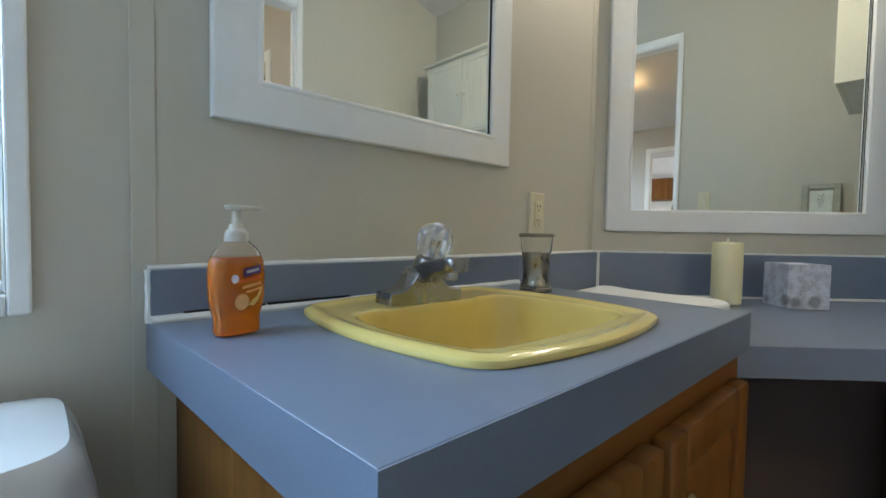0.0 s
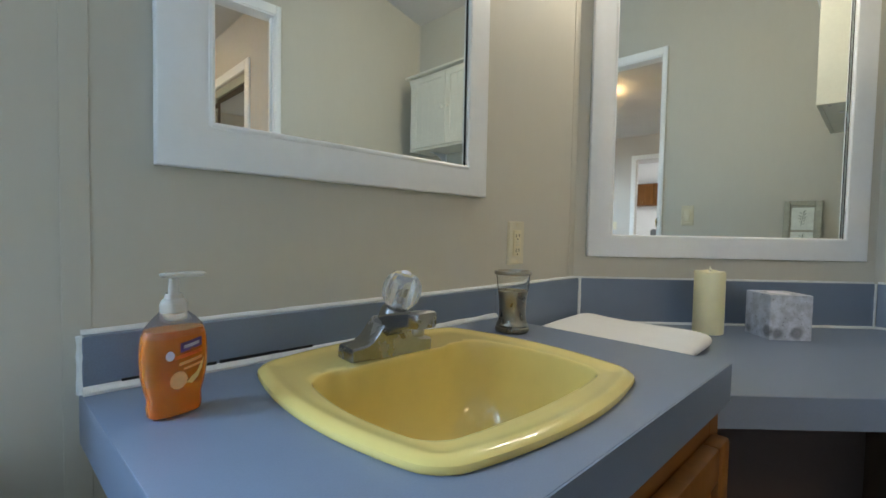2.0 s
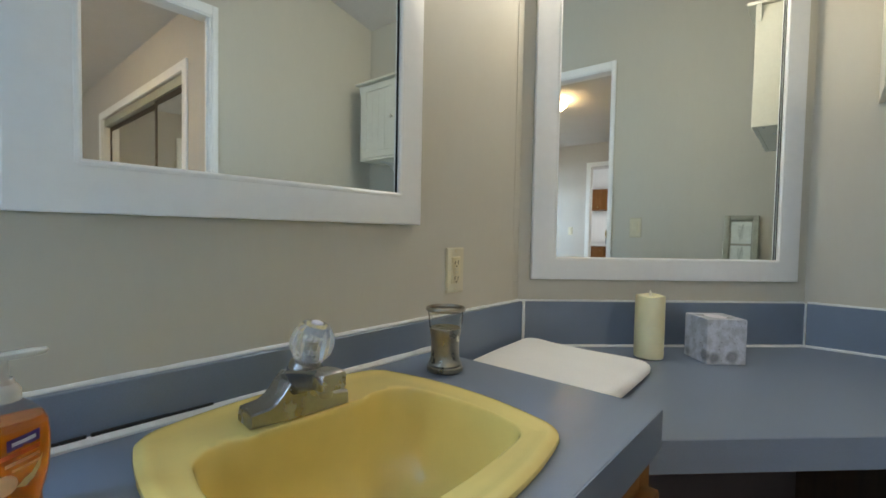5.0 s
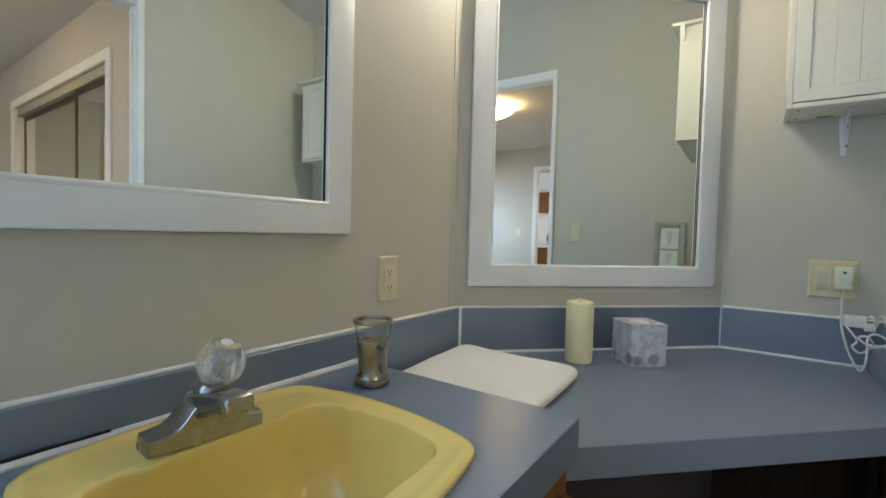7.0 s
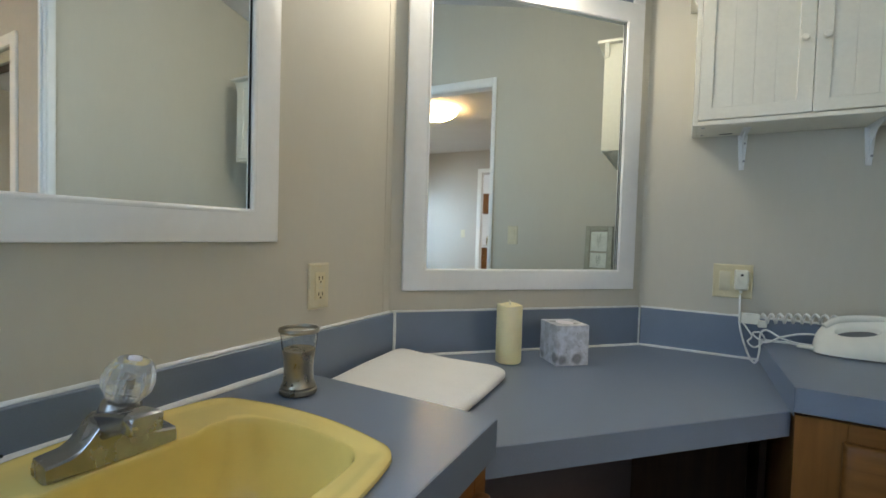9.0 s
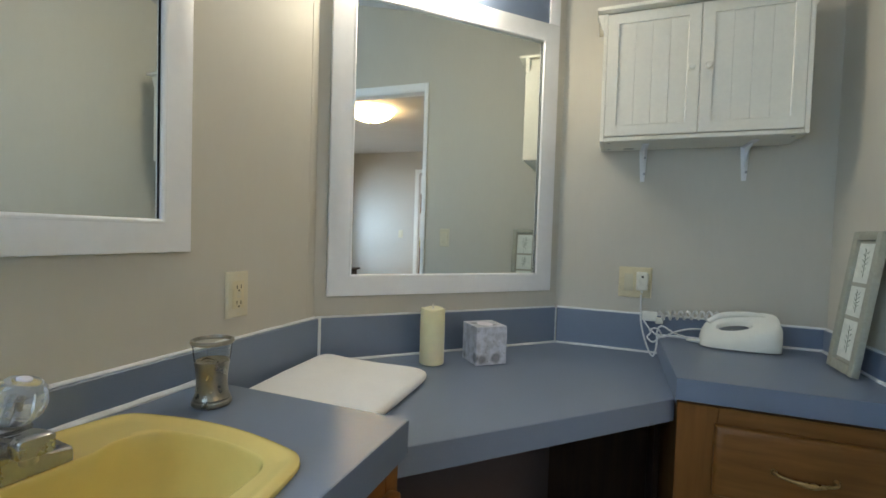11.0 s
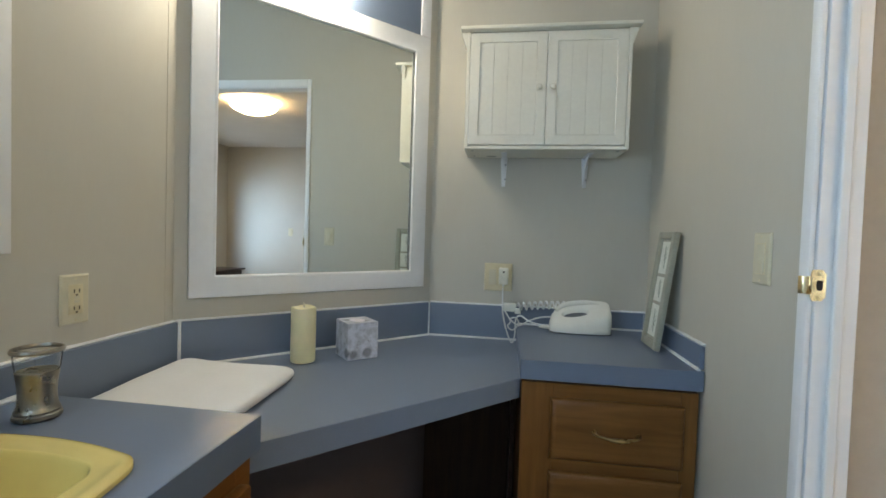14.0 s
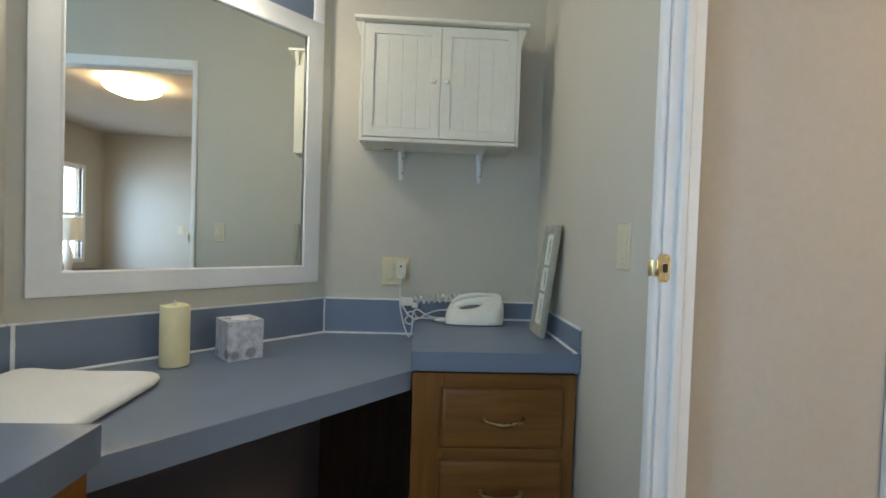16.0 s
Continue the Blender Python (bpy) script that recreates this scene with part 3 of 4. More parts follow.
# local x runs along the front, local y into the cabinet
b = bmesh.new()
UF = 0.014
box(b, 0.004, 0.02, UF + 0.018, UD - 0.004, 0.0, TOP - SLAB - 0.002), box(b, UW - 0.02, UW - 0.004, UF + 0.018, UD - 0.004, 0.0, TOP - SLAB - 0.002), box(b, 0.02, UW - 0.02, UF + 0.07, UF + 0.085, 0.0, 0.09)
part("body", b, OAK_UP, unit, "oak cabinet sides")
DRAWERS = ((0.514, 0.685), (0.294, 0.465), (0.118, 0.245))
zz = TOP - SLAB - 0.002
FX0, FX1 = 0.098, UW - 0.05
for x0, x1 in ((0.004, FX0), (FX1, UW - 0.004)):
    part("stile", boxed(x0, x1, UF, UF + 0.018, 0.09, zz, 0.001, 1), OAK_UP, unit)
for z0, z1 in ((0.685, zz), (0.465, 0.514), (0.245, 0.294), (0.09, 0.118)):
    part("rail", boxed(FX0, FX1, UF + 0.0004, UF + 0.018, z0, z1, 0.001, 1), OAK_X, unit)
for z0, z1 in DRAWERS:
    w, h = FX1 - FX0 + 0.016, z1 - z0 + 0.012
    b = bmesh.new()
    ring = lambda i, y: [(FX0 - 0.008 + i, y, z0 - 0.006 + i), (FX0 - 0.008 + w - i, y, z0 - 0.006 + i), (FX0 - 0.008 + w - i, y, z0 - 0.006 + h - i), (FX0 - 0.008 + i, y, z0 - 0.006 + h - i)]
    loops([ring(0, UF - 0.0005), ring(0, UF - 0.008), ring(0.002, UF - 0.011), ring(0.008, UF - 0.0155), ring(0.014, UF - 0.0185), ring(0.019, UF - 0.0195)], b, cap_first=True)
    d = part("drawer_front", b, OAK_X, unit, "routed-edge oak drawer front")
    bow_pull(d, FX0 - 0.008 + w / 2, UF - 0.0195, (z0 + z1) / 2 - 0.002, 0.122)
top = thing("side_countertop", "blue-grey laminate countertop over the oak drawers", "countertop")
part("tabletop", boxed(UX, CX - 0.003, DY + 0.003, UY, TOP - 0.057, TOP, 0.0004, seg=1), LAMINATE, top, smooth=False)

part("edge_strip", boxed(UX, CX - 0.016, UY + 0.0002, UY + 0.002, DESK + 0.0005, TOP - 0.0004), LAMINATE, top, "laminate step edge", smooth=False)
part("edge_strip", boxed(UX - 0.0022, UX - 0.0002, DY + 0.003, UY, TOP - 0.057, TOP - 0.0004), LAMINATE, top, "laminate front apron", smooth=False)

# backsplashes with white caulk along their edges
splash = thing("backsplash", "blue-grey laminate backsplash strips with white caulked edges", "backsplash")
ST = 0.014


def splash_strip(m, length, z0, z1, ends=(False, False), gap=False, thick=ST, bead=0.005):
    """A strip on a wall with uneven caulk along its foot, top and open ends."""
    b = boxed(0, length, -thick, -0.002, z0 + 0.004, z1, 0.001, 1)
    b.transform(m)
    s = part("strip", b, LAMINATE, splash, smooth=False)
    c = bmesh.new()
    n = max(2, int(length / 0.035))
    foot = [(length * k / n, -thick - 0.001 - 0.0012 * noise.noise(Vector((k * 0.9, z0, 3.0))), z0 + 0.0022) for k in range(n + 1)]
    tube(foot, [bead * (1 + 0.22 * noise.noise(Vector((k * 0.7, 1.7, z1)))) for k in range(n + 1)], 8, c)
    tube([(length * k / n, -0.004, z1 + 0.001) for k in range(n + 1)], [0.0052 * (1 + 0.3 * noise.noise(Vector((k * 0.8, 5.2, z0)))) for k in range(n + 1)], 8, c)
    for x, on in ((0, ends[0]), (length, ends[1])):
        if on:
            tube([(x + 0.0008 * noise.noise(Vector((k * 1.3, x, 0))), -thick * (0.7 if thick == ST or x == 0 else 1.04), z0 + (z1 - z0) * k / 6) for k in range(7)], [0.0058 * (1 + 0.25 * noise.noise(Vector((k * 1.1, x, 4.0)))) for k in range(7)], 8, c)
    c.transform(m)
    part("caulk", c, CAULK, s, "uneven white caulk bead")
    if gap:
        for x0, x1 in ((0.04, 0.1), (0.1, 0.155), (0.16, 0.25), (0.25, 0.31)):
            g = boxed(x0, x1, -thick - 0.0035, -thick + 0.001, z0 + 0.0095, z0 + 0.0138 - 5 * abs(x0 - 0.16) * 0.002)
            g.transform(m)
            part("open_joint", g, JOINT_AND_REFLECTION, s, "dark open joint over the caulk", smooth=False)
    return s


splash_strip(pose(XL - 0.022, 0, 0), XR - XL + 0.022, TOP, SPLASH, (True, False), True, 0.021, 0.008)
splash_strip(pose(XR, 0, 0), OX - XR + 0.001, DESK, SPLASH, (False, True), False, 0.021)
splash_strip(ALONG_B @ pose(0.008, 0, 0), DIAG - 0.016, DESK, SPLASH, (False, True))
splash_strip(pose(BX, BY, 0, 0, 0, -90) @ pose(0.008, 0, 0), BY - UY - 0.008, DESK, SPLASH)
splash_strip(pose(BX, UY, 0, 0, 0, -90), UY - DY - 0.004, TOP, SPLASH)
splash_strip(pose(CX - ST, DY, 0, 0, 0, 180), CX - ST - UX - 0.004, TOP, SPLASH, (False, False))

# ---- sink and tap ----
sink = thing("sink", "glossy yellow enamel drop-in sink with a wide rolled rim", "sink", pose(SX, SY, TOP))
rings = [bowed(0, 0, SA + e, SB + e, z, 0.155, 0.029 + e) for e, z in ((0, 0.0005), (0.0012, 0.004), (0.0002, 0.0085), (-0.004, 0.012), (-0.009, 0.0135), (-0.014, 0.0128), (-0.02, 0.0102), (-0.027, 0.0088))]
by = -0.03
basin_rings = []
for a, bb, z, radius, bow in ((0.1725, 0.1295, 0.0078, 0.03, 0.12), (0.1715, 0.1285, 0.0068, 0.03, 0.12), (0.1705, 0.1275, 0.004, 0.03, 0.12), (0.1698, 0.1268, -0.004, 0.032, 0.12), (0.167, 0.123, -0.05, 0.036, 0.12), (0.161, 0.117, -0.095, 0.044, 0.11), (0.151, 0.108, -0.128, 0.05, 0.1), (0.132, 0.092, -0.15, 0.05, 0.08), (0.1, 0.07, -0.161, 0.045, 0.06), (0.055, 0.044, -0.166, 0.035, 0.03), (0.024, 0.024, -0.168, 0.0235, 0.0)):
    ring = bowed(0, by, a, bb, z, bow, radius)
    # the tap's ledge runs a little way into the basin at the back
    lip = 0.013 * max(0.0, min(1.0, (z + 0.05) / 0.05))
    basin_rings.append([(x, y - lip * max(0.0, min(1.0, (0.112 - abs(x + 0.006)) / 0.012)) * (1 if y > by + 0.06 else 0), zz) for x, y, zz in ring])
# the flat deck between the rolled rim and the basin's lip
for k in (0.2, 0.4, 0.6, 0.8):
    rings.append([tuple(p + (q - p) * k for p, q in zip(va, vb)) for va, vb in zip(rings[7], basin_rings[0])])
part("basin", loops(rings + basin_rings, cap_last=False), YELLOW, sink)
part("drain", lathe([(0.027, -0.1665), (0.022, -0.165), (0.02, -0.168), (0, -0.1685)], 28, centre=(0, by, 0)), CHROME, sink, "chrome drain ring")

tap = thing("faucet", "chrome single-lever faucet with a clear faceted knob on a yellow sink", "faucet", pose(-0.858, -0.133, TOP + 0.0095, 0, 0, -5))
# low winged base with chamfered edges that rises into the body
rings = []
for x, hw, h in ((-0.077, 0.021, 0.012), (-0.0745, 0.0245, 0.02), (-0.05, 0.0255, 0.0235), (-0.04, 0.026, 0.029), (-0.031, 0.0262, 0.039), (-0.023, 0.0265, 0.05), (-0.014, 0.0265, 0.059), (0.014, 0.0265, 0.059), (0.023, 0.0265, 0.05), (0.031, 0.0262, 0.039), (0.04, 0.026, 0.029), (0.05, 0.0255, 0.0235), (0.0745, 0.0245, 0.02), (0.077, 0.021, 0.012)):
    rings.append([(x, hw, 0), (x, hw, max(0.008, h - 0.006)), (x, hw * 0.84, h), (x, -hw * 0.9, h), (x, -hw, max(0.008, h - 0.003)), (x, -hw, 0)])
part("base", loops(rings, cap_first=True), CHROME, tap)
rings = []
for y, hw, z0, z1 in ((0.006, 0.021, 0.02, 0.061), (-0.03, 0.0206, 0.036, 0.071), (-0.06, 0.0198, 0.05, 0.0775), (-0.085, 0.0192, 0.057, 0.082), (-0.108, 0.0188, 0.059, 0.084), (-0.1105, 0.0172, 0.0605, 0.0825)):
    c = 0.0035
    rings.append([(hw - c, y, z0), (hw, y, z0 + c), (hw, y, z1 - c), (hw - c, y, z1), (c - hw, y, z1), (-hw, y, z1 - c), (-hw, y, z0 + c), (c - hw, y, z0)])
part("spout", loops(rings, cap_first=True), CHROME, tap)
part("aerator", lathe([(0, 0.045), (0.0085, 0.045), (0.0095, 0.047), (0.0095, 0.056), (0.008, 0.061)], 24, centre=(0, -0.088, 0)), STEEL, tap, "round chrome aerator")
lean = pose(0.006, -0.006, 0.047, 13, 9, 0) @ Matrix.Scale(1.06, 4)
b = lathe([(0.0245, 0), (0.024, 0.016), (0.0225, 0.025), (0.0185, 0.03), (0.0125, 0.032), (0, 0.033)], 28)
b.transform(lean)
part("collar", b, CHROME, tap)
b = lathe([(0.013, 0.03), (0.0215, 0.0335), (0.029, 0.045), (0.031, 0.06), (0.028, 0.073), (0.019, 0.083), (0.0105, 0.085), (0, 0.0845)], 18)
for v in b.verts:
    if 0.04 < v.co.z < 0.078 and round(math.atan2(v.co.y, v.co.x) / (math.pi / 9)) % 2:
        v.co.x, v.co.y = v.co.x * 0.9, v.co.y * 0.9
b.transform(lean)
knob = part("knob", b, CRYSTAL, tap, "clear faceted acrylic knob", smooth=False)
b = lathe([(0, 0.033), (0.006, 0.033), (0.0045, 0.05), (0.006, 0.06), (0.0, 0.063)], 10)
b.transform(lean)
part("knob_core", b, CHROME, knob, "thin chrome core", smooth=False)
b = lathe([(0, 0.0846), (0.008, 0.0846), (0.008, 0.0865), (0.005, 0.088), (0, 0.088)], 20)
b.transform(lean)
part("knob_cap", b, PALEBAR, knob, "small pale button")

# ---- things on the counters ----
soap = thing("soap_dispenser", "orange foaming hand soap bottle with a white pump, nearly full", "soap bottle", pose(-1.174, -0.153, TOP + 0.001, 0, 0, 12) @ Matrix.Diagonal((0.81, 0.84, 0.89, 1)))


def oval_rings(rows, n=36, power=2.6):
    return [superoval(0, 0, a, bb, z, power, n) for a, bb, z in rows]


rows = ((0.0295, 0.017, 0.0), (0.034, 0.0205, 0.002), (0.0352, 0.0215, 0.01), (0.0345, 0.021, 0.023), (0.038, 0.0228, 0.034), (0.0415, 0.0245, 0.05), (0.0428, 0.025, 0.068), (0.0428, 0.025, 0.085), (0.041, 0.024, 0.1), (0.036, 0.0215, 0.112), (0.0265, 0.019, 0.122), (0.0185, 0.017, 0.128))
inner = [(a - 0.0003, bb - 0.0003, z - (0.004 if i == 9 else 0)) for i, (a, bb, z) in enumerate(rows)][:-2]
liquid = part("liquid", loops(oval_rings(inner), cap_first=True), SOAP, soap, "clear orange liquid soap")
part("bottle", loops(oval_rings(rows[-4:] + ((0.0165, 0.0155, 0.1305), (0.0155, 0.0155, 0.132))), cap_first=False, cap_last=False), BOTTLE, soap, "clear waisted plastic bottle")
pump = part("pump", lathe([(0.016, 0.129), (0.0175, 0.1295), (0.0172, 0.14), (0.0145, 0.145), (0.0118, 0.147), (0.0105, 0.153), (0.007, 0.15), (0.0062, 0.172), (0.0085, 0.174), (0, 0.174)], 30), PUMP, soap, "white ribbed pump collar and stem")
b = loops([superoval(0.013, 0, 0.028, 0.0115, 0.173, 2.3, 30), superoval(0.013, 0, 0.031, 0.013, 0.176, 2.3, 30), superoval(0.012, 0, 0.03, 0.0125, 0.1785, 2.3, 30), superoval(0.01, 0, 0.023, 0.008, 0.1795, 2.3, 30)], cap_first=True)
part("pump_head", b, PUMP, pump, "flat oval pump head")


def wrapped(parent, name, mat, shape, label="", off=0.0006):
    """A printed patch that follows the bottle's front: shape is a polygon in (across, up)."""
    b = bmesh.new()
    vs = []
    for u, z in shape:
        for (a0, b0, z0), (a1, b1, z1) in zip(rows, rows[1:]):
            if z0 <= z <= z1:
                k = (z - z0) / (z1 - z0)
                a, bb = a0 + (a1 - a0) * k, b0 + (b1 - b0) * k
        s = max(-0.98, min(0.98, u / a))
        y = bb * (1 - abs(s) ** 2.6) ** (1 / 2.6)
        vs.append((u, -y - off, z))
    f = b.faces.new([b.verts.new(v) for v in vs])
    bmesh.ops.solidify(b, geom=[f], thickness=0.0003)
    return part(name, b, mat, parent, label, smooth=False)


def strip_shape(u0, u1, zc0, zc1, h, n=8):
    up = [(u0 + (u1 - u0) * k / n, zc0 + (zc1 - zc0) * k / n + h / 2) for k in range(n + 1)]
    return up + [(u, z - h) for u, z in up[::-1]]


for i in range(3):
    wrapped(soap, "label_band", LABELORANGE if i == 0 else LABELPEACH, strip_shape(-0.012 + 0.006 * i, 0.026, (0.075, 0.0665, 0.06)[i], (0.08, 0.0715, 0.064)[i], 0.005 - 0.001 * i))
wrapped(soap, "logo_band", PURPLE, strip_shape(-0.004, 0.026, 0.087, 0.0915, 0.0115), "dark purple logo band", 0.0008)
wrapped(soap, "logo_bar", PALEBAR, strip_shape(0.0, 0.022, 0.0877, 0.091, 0.004), "pale bar on the logo band", 0.0013)
wrapped(soap, "seal", PALEBAR, [(-0.017 + 0.0055 * math.cos(k * 0.5236), 0.079 + 0.0062 * math.sin(k * 0.5236)) for k in range(12)], "round pale seal", 0.0008)
wrapped(soap, "orange_slice", LABELPEACH, [(-0.006 + 0.0115 * math.cos(k * 0.5236), 0.047 + 0.0115 * math.sin(k * 0.5236)) for k in range(12)], "printed orange slice", 0.0008)
wrapped(soap, "leaf_print", LABELYELLOW, [(0.004, 0.042), (0.012, 0.0395), (0.02, 0.046), (0.026, 0.056), (0.029, 0.07), (0.024, 0.062), (0.018, 0.053), (0.011, 0.049)], "pale yellow sweep of petals", 0.001)

cup = thing("tumbler", "waisted glass and pewter tumbler with a silver rim", "tumbler", pose(-0.532, -0.147, TOP + 0.001) @ Matrix.Diagonal((1, 1, 1.14, 1)))
part("base", lathe([(0, 0), (0.034, 0), (0.0365, 0.003), (0.036, 0.008), (0.0335, 0.0105), (0.034, 0.0135), (0.032, 0.0165), (0.0298, 0.022), (0.0285, 0.034), (0.0283, 0.046), (0.0295, 0.06), (0.0322, 0.075), (0.0318, 0.077), (0, 0.0755)], 40), PEWTER, cup, "flared pewter foot and waist")
outer = [(0.0324, 0.0773), (0.0345, 0.09), (0.0365, 0.108)]
part("glass", lathe(outer + [(r - 0.0022, z) for r, z in outer[::-1]] + [outer[0]], 40), GLASS, cup, "clear flaring glass wall")
part("rim", lathe([(0.0362, 0.107), (0.0395, 0.1075), (0.0405, 0.1105), (0.0385, 0.114), (0.0355, 0.1145), (0.0338, 0.112), (0.0338, 0.1085), (0.0362, 0.107)], 40), PEWTER, cup, "rolled silver rim")

candle = thing("pillar_candle", "thick ivory pillar candle standing on the counter", "candle", pose(0.142, -0.345, DESK + 0.001) @ Matrix.Diagonal((1.05, 1.05, 1.19, 1)))
b = bmesh.new()
prof = [(0, 0), (0.035, 0), (0.0375, 0.002), (0.0382, 0.006), (0.0382, 0.146), (0.0372, 0.15), (0.0345, 0.1515), (0.03, 0.15), (0.012, 0.148), (0, 0.1482)]
lathe(prof, 40, b)
for v in b.verts:
    v.co.x += 0.0006 * math.sin(v.co.z * 90 + v.co.y * 60)
    if v.co.z > 0.14:
        v.co.z += 0.0015 * math.sin(3 * math.atan2(v.co.y, v.co.x) + 1)
part("wax", b, WAX, candle)
part("wick", tube([(0, 0, 0.147), (0.001, 0, 0.154), (0.0, 0.001, 0.163)], [0.006, 0.004, 0.0012], 8), WICK, candle, "short pale wick")

tissue = thing("tissue_box", "cube tissue box in mottled lilac-grey card", "tissue box", pose(0.252, -0.49, DESK + 0.001, 0, 0, -48))
b = bmesh.new()
s, hgt = 0.055, 0.124
ho = [(0.026 * math.cos(2 * math.pi * k / 24), 0.034 * math.sin(2 * math.pi * k / 24)) for k in range(24)]
sq = []
for x, y in ho:
    k = s / max(abs(x), abs(y), 1e-9)
    sq.append((x * k, y * k))
for c in ((s, s), (-s, s), (-s, -s), (s, -s)):
    i = min(range(24), key=lambda k: (sq[k][0] - c[0]) ** 2 + (sq[k][1] - c[1]) ** 2)
    sq[i] = c
loops([[(x, y, 0) for x, y in sq], [(x, y, hgt) for x, y in sq], [(x, y, hgt) for x, y in ho], [(x, y, hgt - 0.03) for x, y in ho]], b, cap_first=True, cap_last=True)
bmesh.ops.bevel(b, geom=[e for e in b.edges if e.is_manifold and len(e.link_faces) == 2 and e.calc_face_angle(0) > 1.0 and max(abs(e.verts[0].co.x), abs(e.verts[0].co.y)) > 0.05], offset=0.0012, segments=2, affect="EDGES")
part("carton", b, CARD, tissue, smooth=False)
part("opening_film", lathe([(0.0, 0.1242), (0.018, 0.1244), (0.03, 0.1238)], 24, sx=0.85, sy=1.1), PALEBAR, tissue, "pale film over the opening")

# folded towel: layers with a rounded fold
towel = thing("folded_towel", "folded white terry towel lying on the lower counter", "towel", pose(-0.206, -0.23, DESK + 0.001, 0, 0, 2))
for i in range(1):
    b = bmesh.new()
    a, bb, th = 0.2, 0.182, 0.033
    rings = []
    for dz, inset in ((0.0, 0.014), (0.1, 0.006), (0.3, 0.001), (0.5, 0.0), (0.7, 0.002), (0.88, 0.009), (1.0, 0.022)):
        rings.append([(x, y, th * dz) for x, y, _ in superoval(0, 0, a - inset, bb - inset, 0, 9.0, 64)])
    top = rings[-1]
    for k in (0.8, 0.55, 0.3, 0.1):
        rings.append([(x * k, y * k, z) for x, y, z in top])
    loops(rings, b, cap_first=True)
    for v in b.verts:
        f = noise.noise(Vector((v.co.x * 9, v.co.y * 9, i * 3.1)))
        v.co.z += 0.004 * f * (v.co.z / th) + i * (th - 0.0005)
        v.co.z += 0.013 * max(0.0, (v.co.y - 0.05) / 0.13) ** 1.5 * max(0.0, min(1.0, (v.co.x + 0.05) / 0.25)) * (1 if v.co.z > 0.004 else 0)
        v.co.x += 0.003 * noise.noise(Vector((v.co.y * 14, i, 0)))
    part("folded_cloth", b, TERRY, towel)

# ---- wall mirrors ----
mirror = thing("wall_mirror", "rectangular mirror in a wide white painted wooden frame", "mirror", pose(-1.163, 0, 1.097), "framed mirrors")


def framed_mirror(parent, w, h, left, right, bottom, top_rail, mirror_top=None, t=0.02, turn=0.0):
    """Members round a mirror in the wall's plane: x along, -y outwards."""
    h2 = mirror_top or h - top_rail
    def ring(i, j, y):
        return [(i, y, i), (w - i, y, i), (w - i, y, h - i), (i, y, h - i)] if j is None else [(left - j, y, bottom - j), (w - right + j, y, bottom - j), (w - right + j, y, h2 + j), (left - j, y, h2 + j)]

    if mirror_top:
        part("stile", boxed(0, left, -t, -0.002, h2 + top_rail, h, 0.003, 2), WHITE, parent)
        part("stile", boxed(w - right + 0.02, w, -t, -0.002, h2 + top_rail, h, 0.003, 2), WHITE, parent)
        h = h2 + top_rail
    part("frame", loops([ring(0, None, -0.002), ring(0, None, -t + 0.003), ring(0.001, None, -t + 0.001), ring(0.003, None, -t), ring(0, 0.0, -t), ring(0, 0.0, -0.003)], cap_last=False), WHITE, parent, "wide flat painted frame")
    for q in (((left, bottom), (w - right, bottom)), ((left, h2), (w - right, h2)), ((left, bottom), (left, h2)), ((w - right, bottom), (w - right, h2))):
        tube([(q[0][0], -t + 0.004, q[0][1]), (q[1][0], -t + 0.004, q[1][1])], 0.006, 8, (b := bmesh.new()))
        part("bead", b, WHITE, parent, "rounded inner bead")
    pane = boxed(left - 0.005 - w / 2, w - right + 0.005 - w / 2, -0.010, -0.005, bottom - 0.005, h2 + 0.005)
    pane.transform(pose(w / 2, 0, 0, 0, 0, turn))
    part("glass", pane, MIRROR, parent, "clear mirror glass", smooth=False)
    # dark strip painted in for the reflection of the bead's shaded side
    part("shadow_gap", boxed(w - right - 0.0074, w - right - 0.0056, -0.0122, -0.0108, bottom + 0.004, h2 - 0.004), JOINT_AND_REFLECTION, parent, "dark strip for the shaded bead reflected at the glass edge", smooth=False)


framed_mirror(mirror, 0.686, 0.9, 0.069, 0.064, 0.063, 0.075)
S0, S1 = 0.038, 0.908
mirror = thing("wall_mirror", "tall mirror in a white frame with a light panel above it", "mirror", ALONG_B @ pose(S0, 0, 0.943), "framed mirrors")
framed_mirror(mirror, S1 - S0, 1.36, 0.07, 0.067, 0.064, 0.068, mirror_top=0.966, turn=0.5)

strip = thing("vanity_light", "vanity light with lit globe bulbs on a blue-grey panel", "light", ALONG_B @ pose(S0, 0, 0.943))
part("backplate", boxed(0.072, S1 - S0 - 0.0475, -0.012, -0.003, 1.035, 1.3, 0.001, 1), LAMINATE, strip, "blue-grey laminate panel", smooth=False)
for bx in (0.15, 0.415):
    hld = lathe([(0.036, 0), (0.036, 0.006), (0.024, 0.012), (0.02, 0.024), (0, 0.024)], 28)
    hld.transform(pose(bx, -0.012, 1.088, 90, 0, 0))
    holder = part("lamp_holder", hld, CHROME, strip, "chrome bulb holder")
    gb = lathe([(0.014, 0.022), (0.022, 0.028), (0.036, 0.042), (0.0445, 0.064), (0.044, 0.08), (0.036, 0.098), (0.02, 0.109), (0, 0.112)], 28)
    gb.transform(pose(bx, -0.012, 1.088, 90, 0, 0))
    part("bulb", gb, BULB, holder, "lit white globe bulb")

# ---- hanging cabinet ----
hang = thing("wall_cabinet", "cream-white two-door hanging cabinet with beadboard doors", "cabinet", pose(CX - 0.002, -0.822, 1.493, 0, 0, -90))
